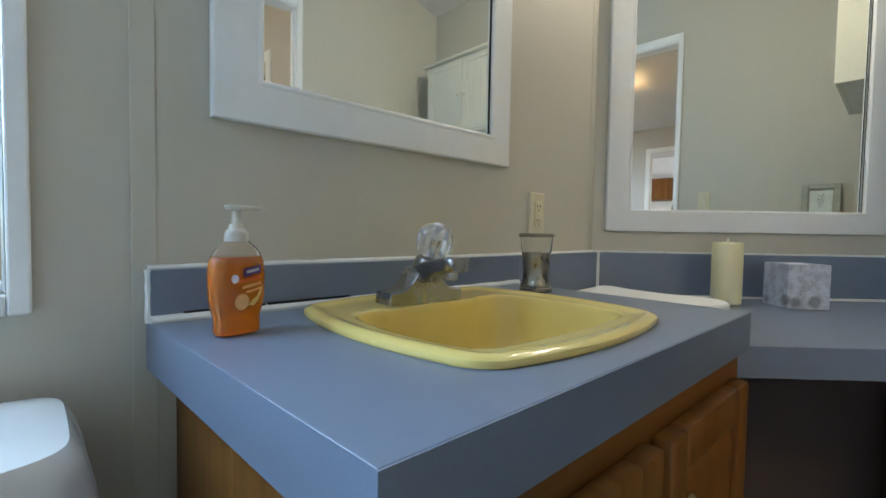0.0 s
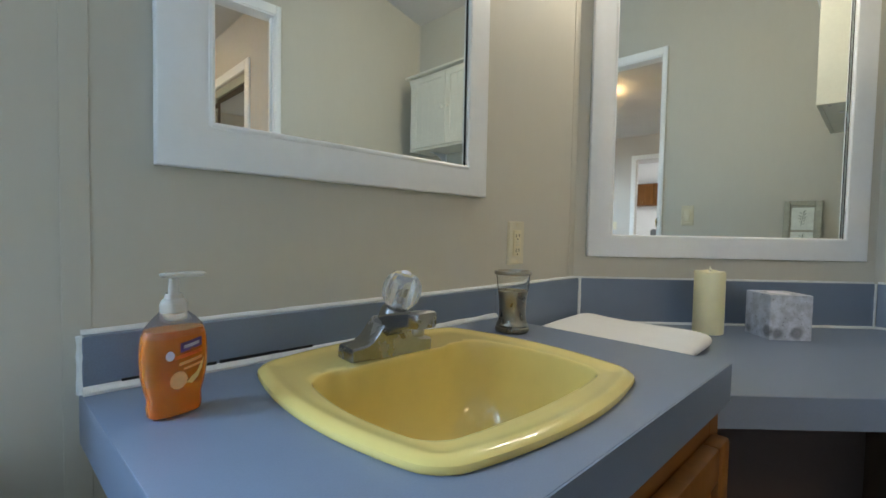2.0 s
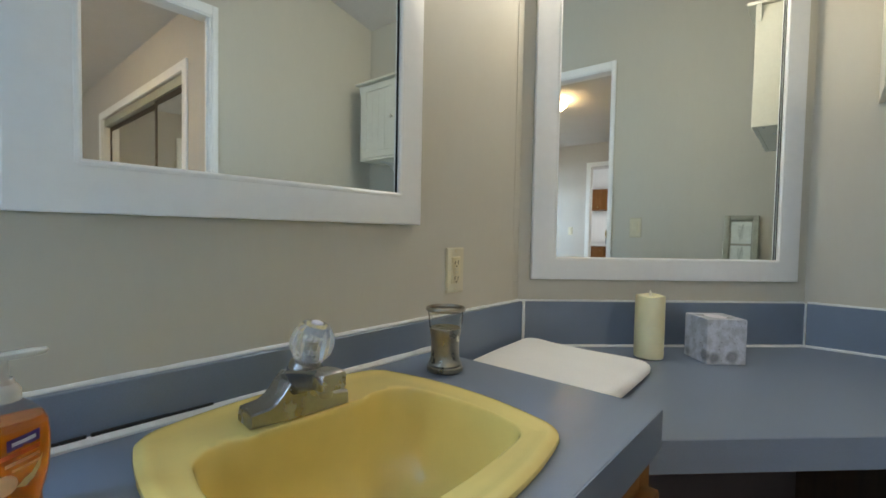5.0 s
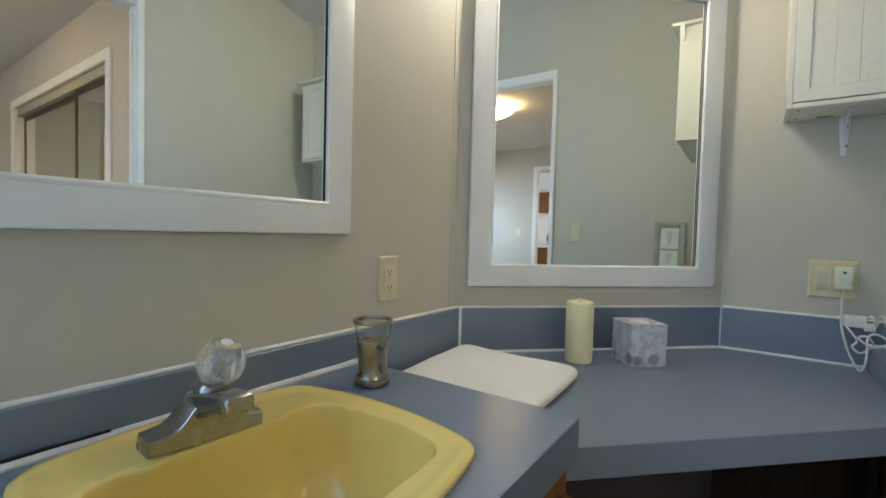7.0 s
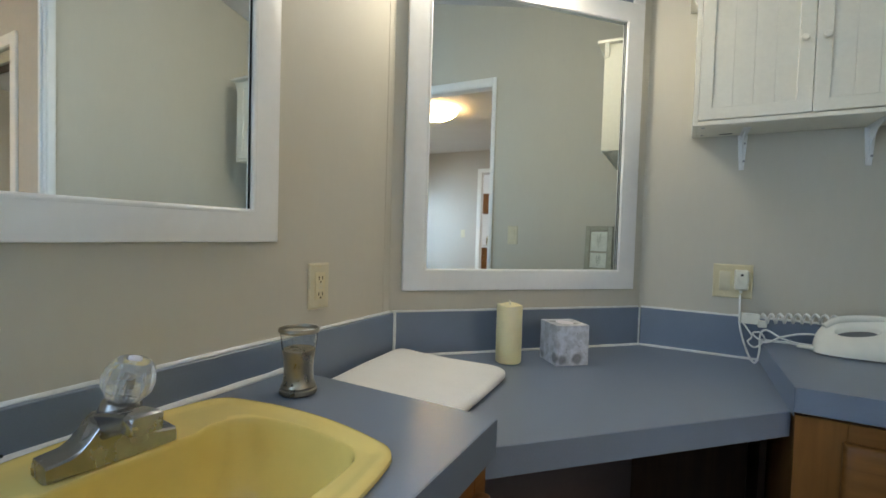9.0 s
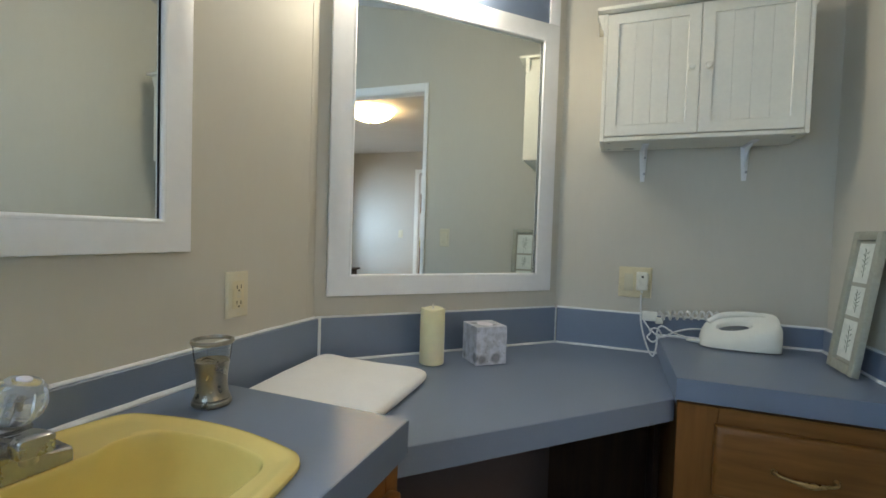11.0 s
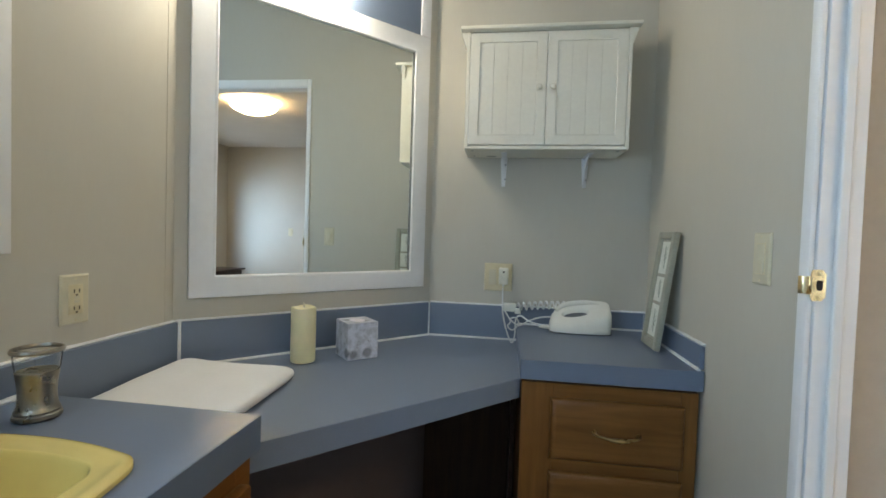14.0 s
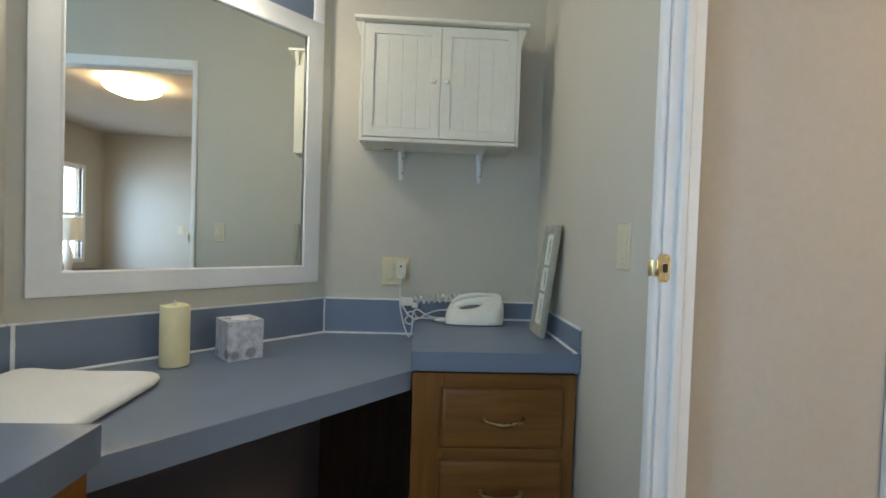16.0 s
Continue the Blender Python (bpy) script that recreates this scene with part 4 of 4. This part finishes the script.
# local x to the cabinet's right end, -y out of the wall
CW, CH, CD = 0.6, 0.44, 0.17
b = bmesh.new()
box(b, 0, 0.013, -CD - 0.0165, 0, 0, CH, 0.001, 1), box(b, CW - 0.013, CW, -CD - 0.0165, 0, 0, CH, 0.001, 1)
box(b, 0.014, CW - 0.014, -CD, 0, 0.0, 0.014, 0.001, 1), box(b, 0.014, CW - 0.014, -CD, 0, CH - 0.014, CH, 0.001, 1), box(b, 0.014, CW - 0.014, -0.01, 0, 0.014, CH - 0.014)
part("body", b, CREAM, hang)
part("bottom_edge", boxed(0.0135, CW - 0.0135, -CD - 0.016, -CD - 0.0005, 0, 0.014, 0.002, 1), CREAM, hang)
b = boxed(-0.022, CW + 0.026, -CD - 0.042, 0, CH, CH + 0.013, 0.003, 2)
part("crown", b, CREAM, hang, "overhanging flat crown board")
for x, side in ((-0.0005, -1), (CW + 0.0005, 1)):
    b = boxed(0, 1, -CD - 0.014, -CD + 0.002, CH - 0.055, CH - 0.0005)
    for v in b.verts:
        v.co.x = x + side * v.co.x * (0.02 if v.co.z > CH - 0.01 else 0.003)
    bmesh.ops.recalc_face_normals(b, faces=b.faces[:])
    part("crown_bracket", b, CREAM, hang, "tapered bracket under the crown", smooth=False)
half = CW / 2
for i, x0 in enumerate((0.014, half + 0.001)):
    dw2, dz0, dz1, st = half - 0.015, 0.0165, CH - 0.005, 0.037
    y0, y1 = -CD - 0.017, -CD - 0.001
    ring = lambda i, y: [(x0 + i, y, dz0 + i), (x0 + dw2 - i, y, dz0 + i), (x0 + dw2 - i, y, dz1 - i), (x0 + i, y, dz1 - i)]
    b = loops([ring(0, y1), ring(0, y0 + 0.0015), ring(0.0015, y0), ring(st - 0.0015, y0), ring(st, y0 + 0.0015), ring(st, y1)], cap_last=False)
    d = part("door", b, CREAM, hang, "beadboard panel door")
    n = 4
    pw = (dw2 - 2 * st) / n
    for k in range(n):
        part("plank", boxed(x0 + st + k * pw + 0.0002, x0 + st + (k + 1) * pw - 0.0002, y0 + 0.0045, y1, dz0 + st, dz1 - st, 0.0006, 1), CREAM, d)
    part("panel_back", boxed(x0 + st, x0 + dw2 - st, y1 - 0.004, y1 - 0.001, dz0 + st, dz1 - st), CREAM_DARK, d, smooth=False)
    kb = lathe([(0.0045, 0), (0.0045, 0.008), (0.0095, 0.012), (0.011, 0.017), (0.008, 0.023), (0, 0.0245)], 20)
    kb.transform(pose(x0 + (dw2 - 0.026 if i == 0 else 0.021), y0, (dz0 + dz1) / 2, 90, 0, 0))
    part("knob", kb, CREAM, d, "small round wooden knob")
part("keyhole_slot", loops([superoval(0.1, -0.035, 0.02, 0.006, 0.0003, 2.6, 20), superoval(0.1, -0.035, 0.02, 0.006, -0.0006, 2.6, 20)], cap_first=True), SLOT, hang, "dark slot in the underside", smooth=False)
for x, y in ((0.03, -0.15), (0.03, -0.04), (CW - 0.03, -0.15)):
    part("screw_cap", lathe([(0, -0.0015), (0.005, -0.001), (0.005, 0)], 12, centre=(x, y, 0)), STEEL, hang, "small dark screw head")

shelf_bracket = thing("shelf_bracket", "white steel bracket under the hanging cabinet", "bracket", pose(CX - 0.002, -0.974, 1.493, 0, 0, -90), "cabinet brackets")
b = bmesh.new()
box(b, -0.0145, 0.0145, -0.0035, 0, -0.12, -0.002, 0.001, 1)
for v in b.verts:
    if v.co.z < -0.1:
        v.co.x *= 0.5
part("wall_leg", b, WHITE, shelf_bracket, smooth=False)
part("shelf_leg", boxed(-0.011, 0.011, -0.13, -0.003, -0.0045, -0.001, 0.001, 1), WHITE, shelf_bracket, smooth=False)
b = bmesh.new()
prof = [(-0.0035, -0.105), (-0.0035, -0.0045), (-0.115, -0.0045), (-0.06, -0.02), (-0.022, -0.05)]
lo, hi = [b.verts.new((-0.0015, y, z)) for y, z in prof], [b.verts.new((0.0015, y, z)) for y, z in prof]
b.faces.new(lo), b.faces.new(hi[::-1])
for i in range(len(prof)):
    j = (i + 1) % len(prof)
    b.faces.new((lo[i], hi[i], hi[j], lo[j]))
bmesh.ops.recalc_face_normals(b, faces=b.faces[:])
part("gusset", b, WHITE, shelf_bracket, smooth=False)
for z in (-0.03, -0.09):
    g = lathe([(0.004, 0), (0.0035, 0.0015), (0, 0.002)], 12)
    g.transform(pose(0.006, -0.0035, z, 90, 0, 0))
    part("screw", g, STEEL, shelf_bracket)
copy_thing(shelf_bracket, pose(CX - 0.002, -1.3, 1.493, 0, 0, -90))


# ---- sockets and switches ----
def plate(name, label, category, m, w, gangs):
    """A wall plate in its own plane; gangs: rocker or socket, side by side."""
    t = thing(name, label, category, m)
    h = 0.116
    b = loops([[(-w / 2, 0, -h / 2), (w / 2, 0, -h / 2), (w / 2, 0, h / 2), (-w / 2, 0, h / 2)], [(-w / 2, -0.002, -h / 2), (w / 2, -0.002, -h / 2), (w / 2, -0.002, h / 2), (-w / 2, -0.002, h / 2)], [(-w / 2 + 0.004, -0.0055, -h / 2 + 0.004), (w / 2 - 0.004, -0.0055, -h / 2 + 0.004), (w / 2 - 0.004, -0.0055, h / 2 - 0.004), (-w / 2 + 0.004, -0.0055, h / 2 - 0.004)]])
    part("plate", b, ALMOND_LIGHT if len(gangs) == 1 else ALMOND, t, "ivory cover plate", smooth=False)
    for i, kind in enumerate(gangs):
        x = (i - (len(gangs) - 1) / 2) * 0.046
        part("surround", boxed(x - 0.0178, x + 0.0178, -0.0066, -0.0048, -0.0348, 0.0348, 0.0006, 1), ALMOND, t)
        if kind == "rocker":
            b = boxed(x - 0.0155, x + 0.0155, -0.0105, -0.006, -0.0325, 0.0325, 0.0015, 2)
            for v in b.verts:
                if v.co.y < -0.0075:
                    v.co.y += 0.0032 * (v.co.z / 0.0325 + 1) / 2
            part("rocker", b, ALMOND_LIGHT, t)
        else:
            face = part("socket_face", boxed(x - 0.0162, x + 0.0162, -0.0085, -0.006, -0.033, 0.033, 0.0012, 2), ALMOND, t)
            for zc in (-0.02, 0.02):
                for dx in (-0.0062, 0.0062):
                    part("slot", boxed(x + dx - 0.0012, x + dx + 0.0012, -0.0089, -0.0084, zc - 0.0045, zc + 0.0045), SLOT, face, smooth=False)
                part("ground_hole", boxed(x - 0.0022, x + 0.0022, -0.0089, -0.0084, zc - 0.0115, zc - 0.0075), SLOT, face, smooth=False)
            for dz in (-0.0045, 0.0045):
                part("button", boxed(x - 0.007, x + 0.007, -0.0098, -0.0084, dz - 0.0032, dz + 0.0032, 0.0006, 1), ALMOND_LIGHT, face, "small test button", smooth=False)
    for i in range(len(gangs)):
        x = (i - (len(gangs) - 1) / 2) * 0.046
        for z in (-0.0485, 0.0485):
            part("screw", boxed(x - 0.0026, x + 0.0026, -0.0063, -0.0053, z - 0.0026, z + 0.0026, 0.001, 1), ALMOND, t, smooth=False)
    return t


plate("wall_socket", "ivory wall socket with test buttons above the backsplash", "socket", pose(-0.331, -0.0005, 0.985), 0.07, ["socket"])
plate("switch_plate", "almond double plate with a rocker switch and a socket", "switch", pose(CX - 0.0005, -0.966, 0.993, 0, 0, -90), 0.116, ["rocker", "socket"])
plate("light_switch", "ivory rocker light switch beside the doorway", "switch", pose(-0.155, DY + 0.0005, 1.131, 0, 0, 180), 0.066, ["rocker"])

plate("light_switch", "ivory rocker light switch on the far bedroom wall", "switch", pose(-2.1, FAR + 0.0005, 1.14, 0, 0, 180), 0.07, ["rocker"])

# strike plate in the door jamb
strike = thing("strike_plate", "polished brass strike plate set in the white jamb", "strike plate", pose(DOOR[1] - 0.0182, DY - 0.004, 1.09))
b = bmesh.new()
hz, hy = 0.029, 0.0125
outer_ring = [(0, y, z) for _, y, z in [(0, hy, hz), (0, -hy, hz), (0, -hy, -hz), (0, hy, -hz)]]
ho = superoval(0, 0, 0.0055, 0.0095, 0, 4.0, 16)
ring_in = [(-0.0015, a - 0.002, bb) for a, bb, _ in ho]
ring_out = []
for _, y, z in ring_in:
    k = min(hy / max(abs(y), 1e-6), hz / max(abs(z), 1e-6))
    ring_out.append((-0.0015, y * k, z * k))
loops([[(0, y, z) for _, y, z in ring_out], ring_out, ring_in, [(0.006, y, z) for _, y, z in ring_in]], b, cap_last=False)
part("plate", b, BRASS, strike, smooth=False)
part("hole", boxed(-0.0006, -0.0002, -0.0085, 0.0045, -0.0105, 0.0105), SLOT, strike, "dark latch hole", smooth=False)
lip = tube(smooth_path([(-0.001, 0.011, 0), (-0.002, 0.018, 0), (0.001, 0.025, 0), (0.007, 0.029, 0)], 5), 0.0012, 6)
for v in lip.verts:
    v.co.z *= 15.0
part("lip", lip, BRASS, strike, "curved brass lip")
for z in (-0.022, 0.022):
    part("screw", boxed(-0.003, -0.001, -0.004, 0.003, z - 0.0035, z + 0.0035, 0.0012, 2), BRASS, strike)

# ---- hair dryer base, cords and leaning frame on the drawer unit ----
HX, HY = 0.549, -1.288
dryer = thing("hair_dryer", "white plastic hair dryer with a loop handle and coiled cord", "hair dryer", pose(HX, HY, TOP + 0.001, 0, 0, -90))
rings = []


def tipped(ring, f):
    """Tips a ring's plane: its back and one end higher."""
    return [(x, y, z + f * (0.019 * x / 0.116 + 0.75 * y)) for x, y, z in ring]


for a, bb, z, sh in ((0.113, 0.052, 0.0, 0.0), (0.116, 0.055, 0.006, 0.0), (0.116, 0.055, 0.03, 0.001), (0.113, 0.052, 0.055, 0.004), (0.108, 0.048, 0.07, 0.008), (0.099, 0.042, 0.081, 0.012), (0.087, 0.034, 0.086, 0.014)):
    rings.append(tipped(superoval(sh, 0, a, bb, z, 3.4, 48), z / 0.086))
for a, bb, z in ((0.052, 0.018, 0.0855), (0.048, 0.0158, 0.08), (0.044, 0.0135, 0.06)):
    rings.append(tipped(superoval(-0.018, -0.008, a, bb, z, 2.2, 48), 1.0))
part("shell", loops(rings, cap_first=True), PLASTIC, dryer)
part("recess", loops([tipped(superoval(-0.018, -0.008, 0.0465, 0.0148, 0.071, 2.2, 40), 1.0), tipped(superoval(-0.018, -0.008, 0.03, 0.009, 0.069, 2.2, 40), 1.0)], cap_last=True), DARKPLASTIC, dryer, "grey oval recess")
hp = smooth_path([(-0.09, 0.014, 0.078), (-0.055, 0.026, 0.1), (0.0, 0.03, 0.109), (0.055, 0.028, 0.11), (0.092, 0.018, 0.099)], 6)
part("handle", tube(hp, [0.0085 + 0.003 * math.sin(math.pi * i / (len(hp) - 1)) for i in range(len(hp))], 16), PLASTIC, dryer, "curved loop handle")
part("cord_boot", tube([(-0.112, 0.0, 0.012), (-0.135, 0.004, 0.012), (-0.155, 0.006, 0.011)], [0.0075, 0.0065, 0.004], 12), PLASTIC, dryer)
part("base_line", loops([superoval(0, 0, 0.1125, 0.0515, -0.0005, 3.4, 48), superoval(0, 0, 0.1178, 0.057, 0.0003, 3.4, 48), superoval(0, 0, 0.1178, 0.057, 0.0045, 3.4, 48)], cap_first=True), DARKPLASTIC, dryer, "dark base seam")

adapter = thing("plug_adapter", "white plug adapter in the double wall plate", "plug", pose(CX - 0.01, -0.989, 1.0, 0, 0, -90))
part("adapter_body", boxed(-0.02, 0.02, -0.036, 0.0, -0.034, 0.034, 0.006, 3), ALMOND_PALE, adapter)
part("eyelet", boxed(-0.004, 0.004, -0.0372, -0.0358, 0.014, 0.021, 0.0004, 1), SLOT, adapter, "dark square mark", smooth=False)
part("cable_boot", tube([(0, -0.018, -0.024), (0, -0.019, -0.045)], [0.006, 0.004], 10), PLASTIC, adapter)
cord = thing("power_cord", "tangled white power cord hanging from the wall plug", "cord", pose(0, -0.012, 0))
xw = CX - 0.03
pts = [(xw, -0.975, 0.95), (xw, -0.976, 0.9), (xw - 0.004, -0.978, 0.85), (xw - 0.012, -0.992, 0.79), (xw - 0.03, -1.01, DESK + 0.012), (xw - 0.045, -1.022, DESK + 0.006), (xw - 0.05, -1.03, 0.775), (xw - 0.04, -1.032, 0.83), (xw - 0.036, -1.05, 0.845), (xw - 0.05, -1.09, 0.825), (xw - 0.058, -1.14, 0.815), (0.557, -1.125, 0.813)]
part("cable", tube(smooth_path(pts, 8), 0.0032, 8), CORD, cord)
pts = [(xw - 0.014, -0.985, 0.86), (xw - 0.026, -1.01, 0.82), (xw - 0.03, -1.0, 0.8), (xw - 0.035, -1.02, 0.785), (xw - 0.03, -1.045, 0.812), (xw - 0.04, -1.03, 0.836), (xw - 0.045, -1.01, 0.83), (xw - 0.048, -1.045, 0.808), (xw - 0.05, -1.085, 0.83), (xw - 0.05, -1.13, 0.846), (xw - 0.052, -1.17, 0.85)]
part("cable", tube(smooth_path(pts, 8), 0.003, 8), CORD, cord)
part("cord_block", boxed(xw - 0.016, xw + 0.004, -1.032, -0.98, 0.856, 0.892, 0.004, 2), PLASTIC, cord, "small white cord block")
part("cord_block", boxed(xw - 0.02, xw, -1.052, -1.026, 0.848, 0.872, 0.004, 2), PLASTIC, cord)
coil = []
for k in range(12 * 14 + 1):
    t = k / (12 * 14)
    a = 2 * math.pi * 12 * t
    coil.append((xw - 0.016 + 0.014 * math.cos(a), -1.035 - 0.27 * t, 0.878 + 0.016 * math.sin(math.pi * t * 0.7) + 0.014 * math.sin(a)))
part("coiled_cable", tube(coil, 0.0042, 7), CORD, cord, "springy coiled section")

leaning = thing("picture_frame", "narrow sage-green frame with three botanical prints leaning on the wall", "picture frame", pose(0.372, -1.504, TOP + 0.0012, -7.0, 0, 180) @ Matrix.Diagonal((1, 1, 0.945, 1)))
# local x across, z up, front towards -y (turned to face the room)
FW, FH, FT = 0.15, 0.42, 0.018
b = bmesh.new()
for q in ((-FW / 2, -FW / 2 + 0.026, 0, FH), (FW / 2 - 0.026, FW / 2, 0, FH), (-FW / 2 + 0.026, FW / 2 - 0.026, 0, 0.03), (-FW / 2 + 0.026, FW / 2 - 0.026, FH - 0.026, FH)):
    box(b, q[0], q[1], -FT, 0, q[2], q[3], 0.003, 2)
part("frame", b, SAGE, leaning)
part("mat", boxed(-FW / 2 + 0.026, FW / 2 - 0.026, -0.008, -0.004, 0.03, FH - 0.026), SAGE, leaning, "sage dividers between the prints", smooth=False)
for i, (z0, z1) in enumerate(((0.04, 0.155), (0.167, 0.256), (0.268, 0.385))):
    p = part("print", boxed(-0.044, 0.044, -0.0095, -0.008, z0, z1), PRINT, leaning, "pale print of a leafy sprig", smooth=False)
    b = bmesh.new()
    zc = (z0 + z1) / 2
    tube([(0.004, -0.0098, zc - 0.04 * (z1 - z0) / 0.115), (0.0, -0.0098, zc), (-0.006, -0.0098, zc + 0.04 * (z1 - z0) / 0.115)], 0.0011, 5, b)
    for k in range(9):
        zz3 = zc + (k - 4) * 0.008 * (z1 - z0) / 0.115
        sgn = 1 if k % 2 else -1
        lx = sgn * (0.018 - 0.0014 * abs(k - 3 - i))
        v = [b.verts.new(q) for q in ((0, -0.0099, zz3), (lx * 0.5, -0.0099, zz3 + 0.004), (lx, -0.0099, zz3 + 0.012), (lx * 0.6, -0.0099, zz3 + 0.01))]
        b.faces.new(v)
    part("sprig", b, SPRIG, p, "grey-green printed sprig", smooth=False)
part("backing", boxed(-FW / 2 + 0.004, FW / 2 - 0.004, -0.004, -0.001, 0.004, FH - 0.004), MATBOARD, leaning, smooth=False)

# ---- toilet ----
toilet = thing("toilet", "white porcelain toilet with a rounded tank lid beside the vanity", "toilet", pose(-1.556, 0.0, 0) @ Matrix.Diagonal((1, 1, 1.05, 1)))
b = loops([superoval(0, -0.125, 0.19, 0.085, 0.36, 6, 48), superoval(0, -0.125, 0.205, 0.094, 0.5, 6, 48), superoval(0, -0.125, 0.22, 0.104, 0.612, 6, 48)], cap_first=True)
tank = part("tank", b, PORCELAIN, toilet)
part("flush_lever", tube([(-0.15, -0.228, 0.61), (-0.15, -0.245, 0.61), (-0.09, -0.248, 0.6)], 0.006, 10), CHROME, tank, "chrome flush lever")
rings = [superoval(0, -0.127, 0.243, 0.121, 0.602, 6, 56), superoval(0, -0.127, 0.245, 0.122, 0.608, 6, 56), superoval(0, -0.127, 0.239, 0.119, 0.645, 6, 56), superoval(0, -0.127, 0.229, 0.114, 0.68, 6, 56), superoval(0, -0.127, 0.219, 0.106, 0.694, 6, 56), superoval(0, -0.127, 0.19, 0.084, 0.7, 5, 56), superoval(0, -0.127, 0.08, 0.04, 0.702, 3, 56)]
part("tank_lid", loops(rings, cap_first=True), PORCELAIN, toilet, "domed porcelain tank lid")
rings = []
for a, bb, cy, z in ((0.11, 0.2, -0.36, 0.0), (0.105, 0.19, -0.36, 0.06), (0.115, 0.19, -0.38, 0.18), (0.165, 0.215, -0.42, 0.3), (0.185, 0.235, -0.44, 0.37), (0.186, 0.236, -0.44, 0.39)):
    rings.append(superoval(0, cy, a, bb, z, 2.3, 48))
part("bowl", loops(rings, cap_first=True), PORCELAIN, toilet)
part("seat", loops([superoval(0, -0.445, 0.188, 0.238, 0.39, 2.3, 48), superoval(0, -0.445, 0.19, 0.24, 0.405, 2.3, 48), superoval(0, -0.445, 0.186, 0.236, 0.426, 2.3, 48), superoval(0, -0.445, 0.1, 0.14, 0.432, 2.3, 48)], cap_first=True), PORCELAIN, toilet, "closed white seat lid")

# ---- bedroom things seen in the mirrors ----
lamp = thing("ceiling_light", "lit frosted dome ceiling light with a warm glow", "light", pose(-1.42, -2.8, CEILING))
part("base_pan", lathe([(0, -0.001), (0.1, -0.001), (0.1, -0.02), (0.02, -0.03), (0.015, -0.06), (0, -0.06)], 40), WHITE, lamp)
part("dome", lathe([(0.212, -0.045), (0.208, -0.055), (0.18, -0.078), (0.13, -0.1), (0.07, -0.12), (0, -0.13), (0, -0.126), (0.07, -0.116), (0.13, -0.096), (0.178, -0.074), (0.205, -0.052), (0.212, -0.045)], 40), DOME, lamp, "lit frosted glass dome")
part("finial", lathe([(0.011, -0.128), (0.012, -0.134), (0.007, -0.143), (0, -0.145)], 16), BRASS, lamp)

shade_lamp = thing("table_lamp", "table lamp with a cream drum shade by the bedroom window", "lamp", pose(-2.83, -4.03, 0.62))
part("base", lathe([(0, 0), (0.07, 0), (0.07, 0.012), (0.03, 0.03), (0.045, 0.12), (0.05, 0.2), (0.02, 0.3), (0.012, 0.36), (0, 0.36)], 28), WHITE, shade_lamp, "turned white lamp base")
part("shade", lathe([(0.15, 0.36), (0.14, 0.62), (0.137, 0.62), (0.147, 0.36)], 36), CREAM, shade_lamp, "cream drum shade")
stand = thing("nightstand", "dark brown nightstand under the bedroom window", "nightstand", pose(-2.83, -4.3, 0))
part("top", boxed(-0.24, 0.24, -0.36, 0.36, 0.595, 0.62, 0.004, 2), DARKWOOD, stand)
part("body", boxed(-0.22, 0.2, -0.33, 0.33, 0.06, 0.594, 0.003, 1), DARKWOOD, stand)
for z in (0.12, 0.36):
    d = part("drawer_front", boxed(0.2005, 0.216, -0.31, 0.31, z, z + 0.2, 0.004, 2), DARKWOOD, stand)
    part("knob", lathe([(0, 0), (0.014, 0.004), (0.016, 0.012), (0, 0.018)], 16, centre=(0.22, 0, z + 0.09)), PULL, d)
for x in (-0.2, 0.18):
    for y in (-0.3, 0.3):
        part("leg", boxed(x - 0.02, x + 0.02, y - 0.02, y + 0.02, 0, 0.06, 0.003, 1), DARKWOOD, stand)
cupboard = thing("kitchen_wall_cupboard", "oak wall cupboard in the lit room past the bedroom", "cupboard", pose(-2.75, FAR - 2.5, 1.56))
part("body", boxed(0, 0.8, 0.002, 0.3, 0, 0.4, 0.003, 1), OAK_X, cupboard)
for x in (0.01, 0.405):
    d = part("door", boxed(x, x + 0.385, 0.301, 0.32, 0.01, 0.39, 0.004, 2), OAK_UP, cupboard)
    part("knob", lathe([(0, 0), (0.012, 0.003), (0.014, 0.012), (0, 0.016)], 14, centre=(x + 0.19, 0.328, 0.05)), PULL, d)
low = thing("kitchen_base_cupboard", "oak base cupboard with a white worktop in the lit room", "cupboard", pose(-2.75, FAR - 2.5, 0))
part("worktop", boxed(0, 1.3, 0.002, 0.62, 0.885, 0.92, 0.004, 2), WHITE, low, "white worktop")
part("body", boxed(0.01, 1.29, 0.002, 0.57, 0.09, 0.884), OAK_X, low)
part("plinth", boxed(0.03, 1.27, 0.004, 0.52, 0, 0.09), DARKWOOD, low)
for x in (0.02, 0.445, 0.87):
    d = part("door", boxed(x, x + 0.41, 0.571, 0.59, 0.11, 0.87, 0.004, 2), OAK_UP, low)
    part("knob", lathe([(0, 0), (0.012, 0.003), (0.014, 0.012), (0, 0.016)], 14, centre=(x + 0.36, 0.598, 0.8)), PULL, d)
box_dark = thing("toaster", "small dark toaster standing on the white worktop", "toaster", pose(-2.2, FAR - 2.2, 0.921))
part("body", boxed(-0.16, 0.16, -0.1, 0.1, 0.01, 0.2, 0.025, 3), DARKPLASTIC, box_dark)
part("base", boxed(-0.15, 0.15, -0.09, 0.09, 0, 0.0095, 0.002, 1), SLOT, box_dark)
for y in (-0.035, 0.035):
    part("slot", boxed(-0.11, 0.11, y - 0.012, y + 0.012, 0.198, 0.2012), SLOT, box_dark, smooth=False)
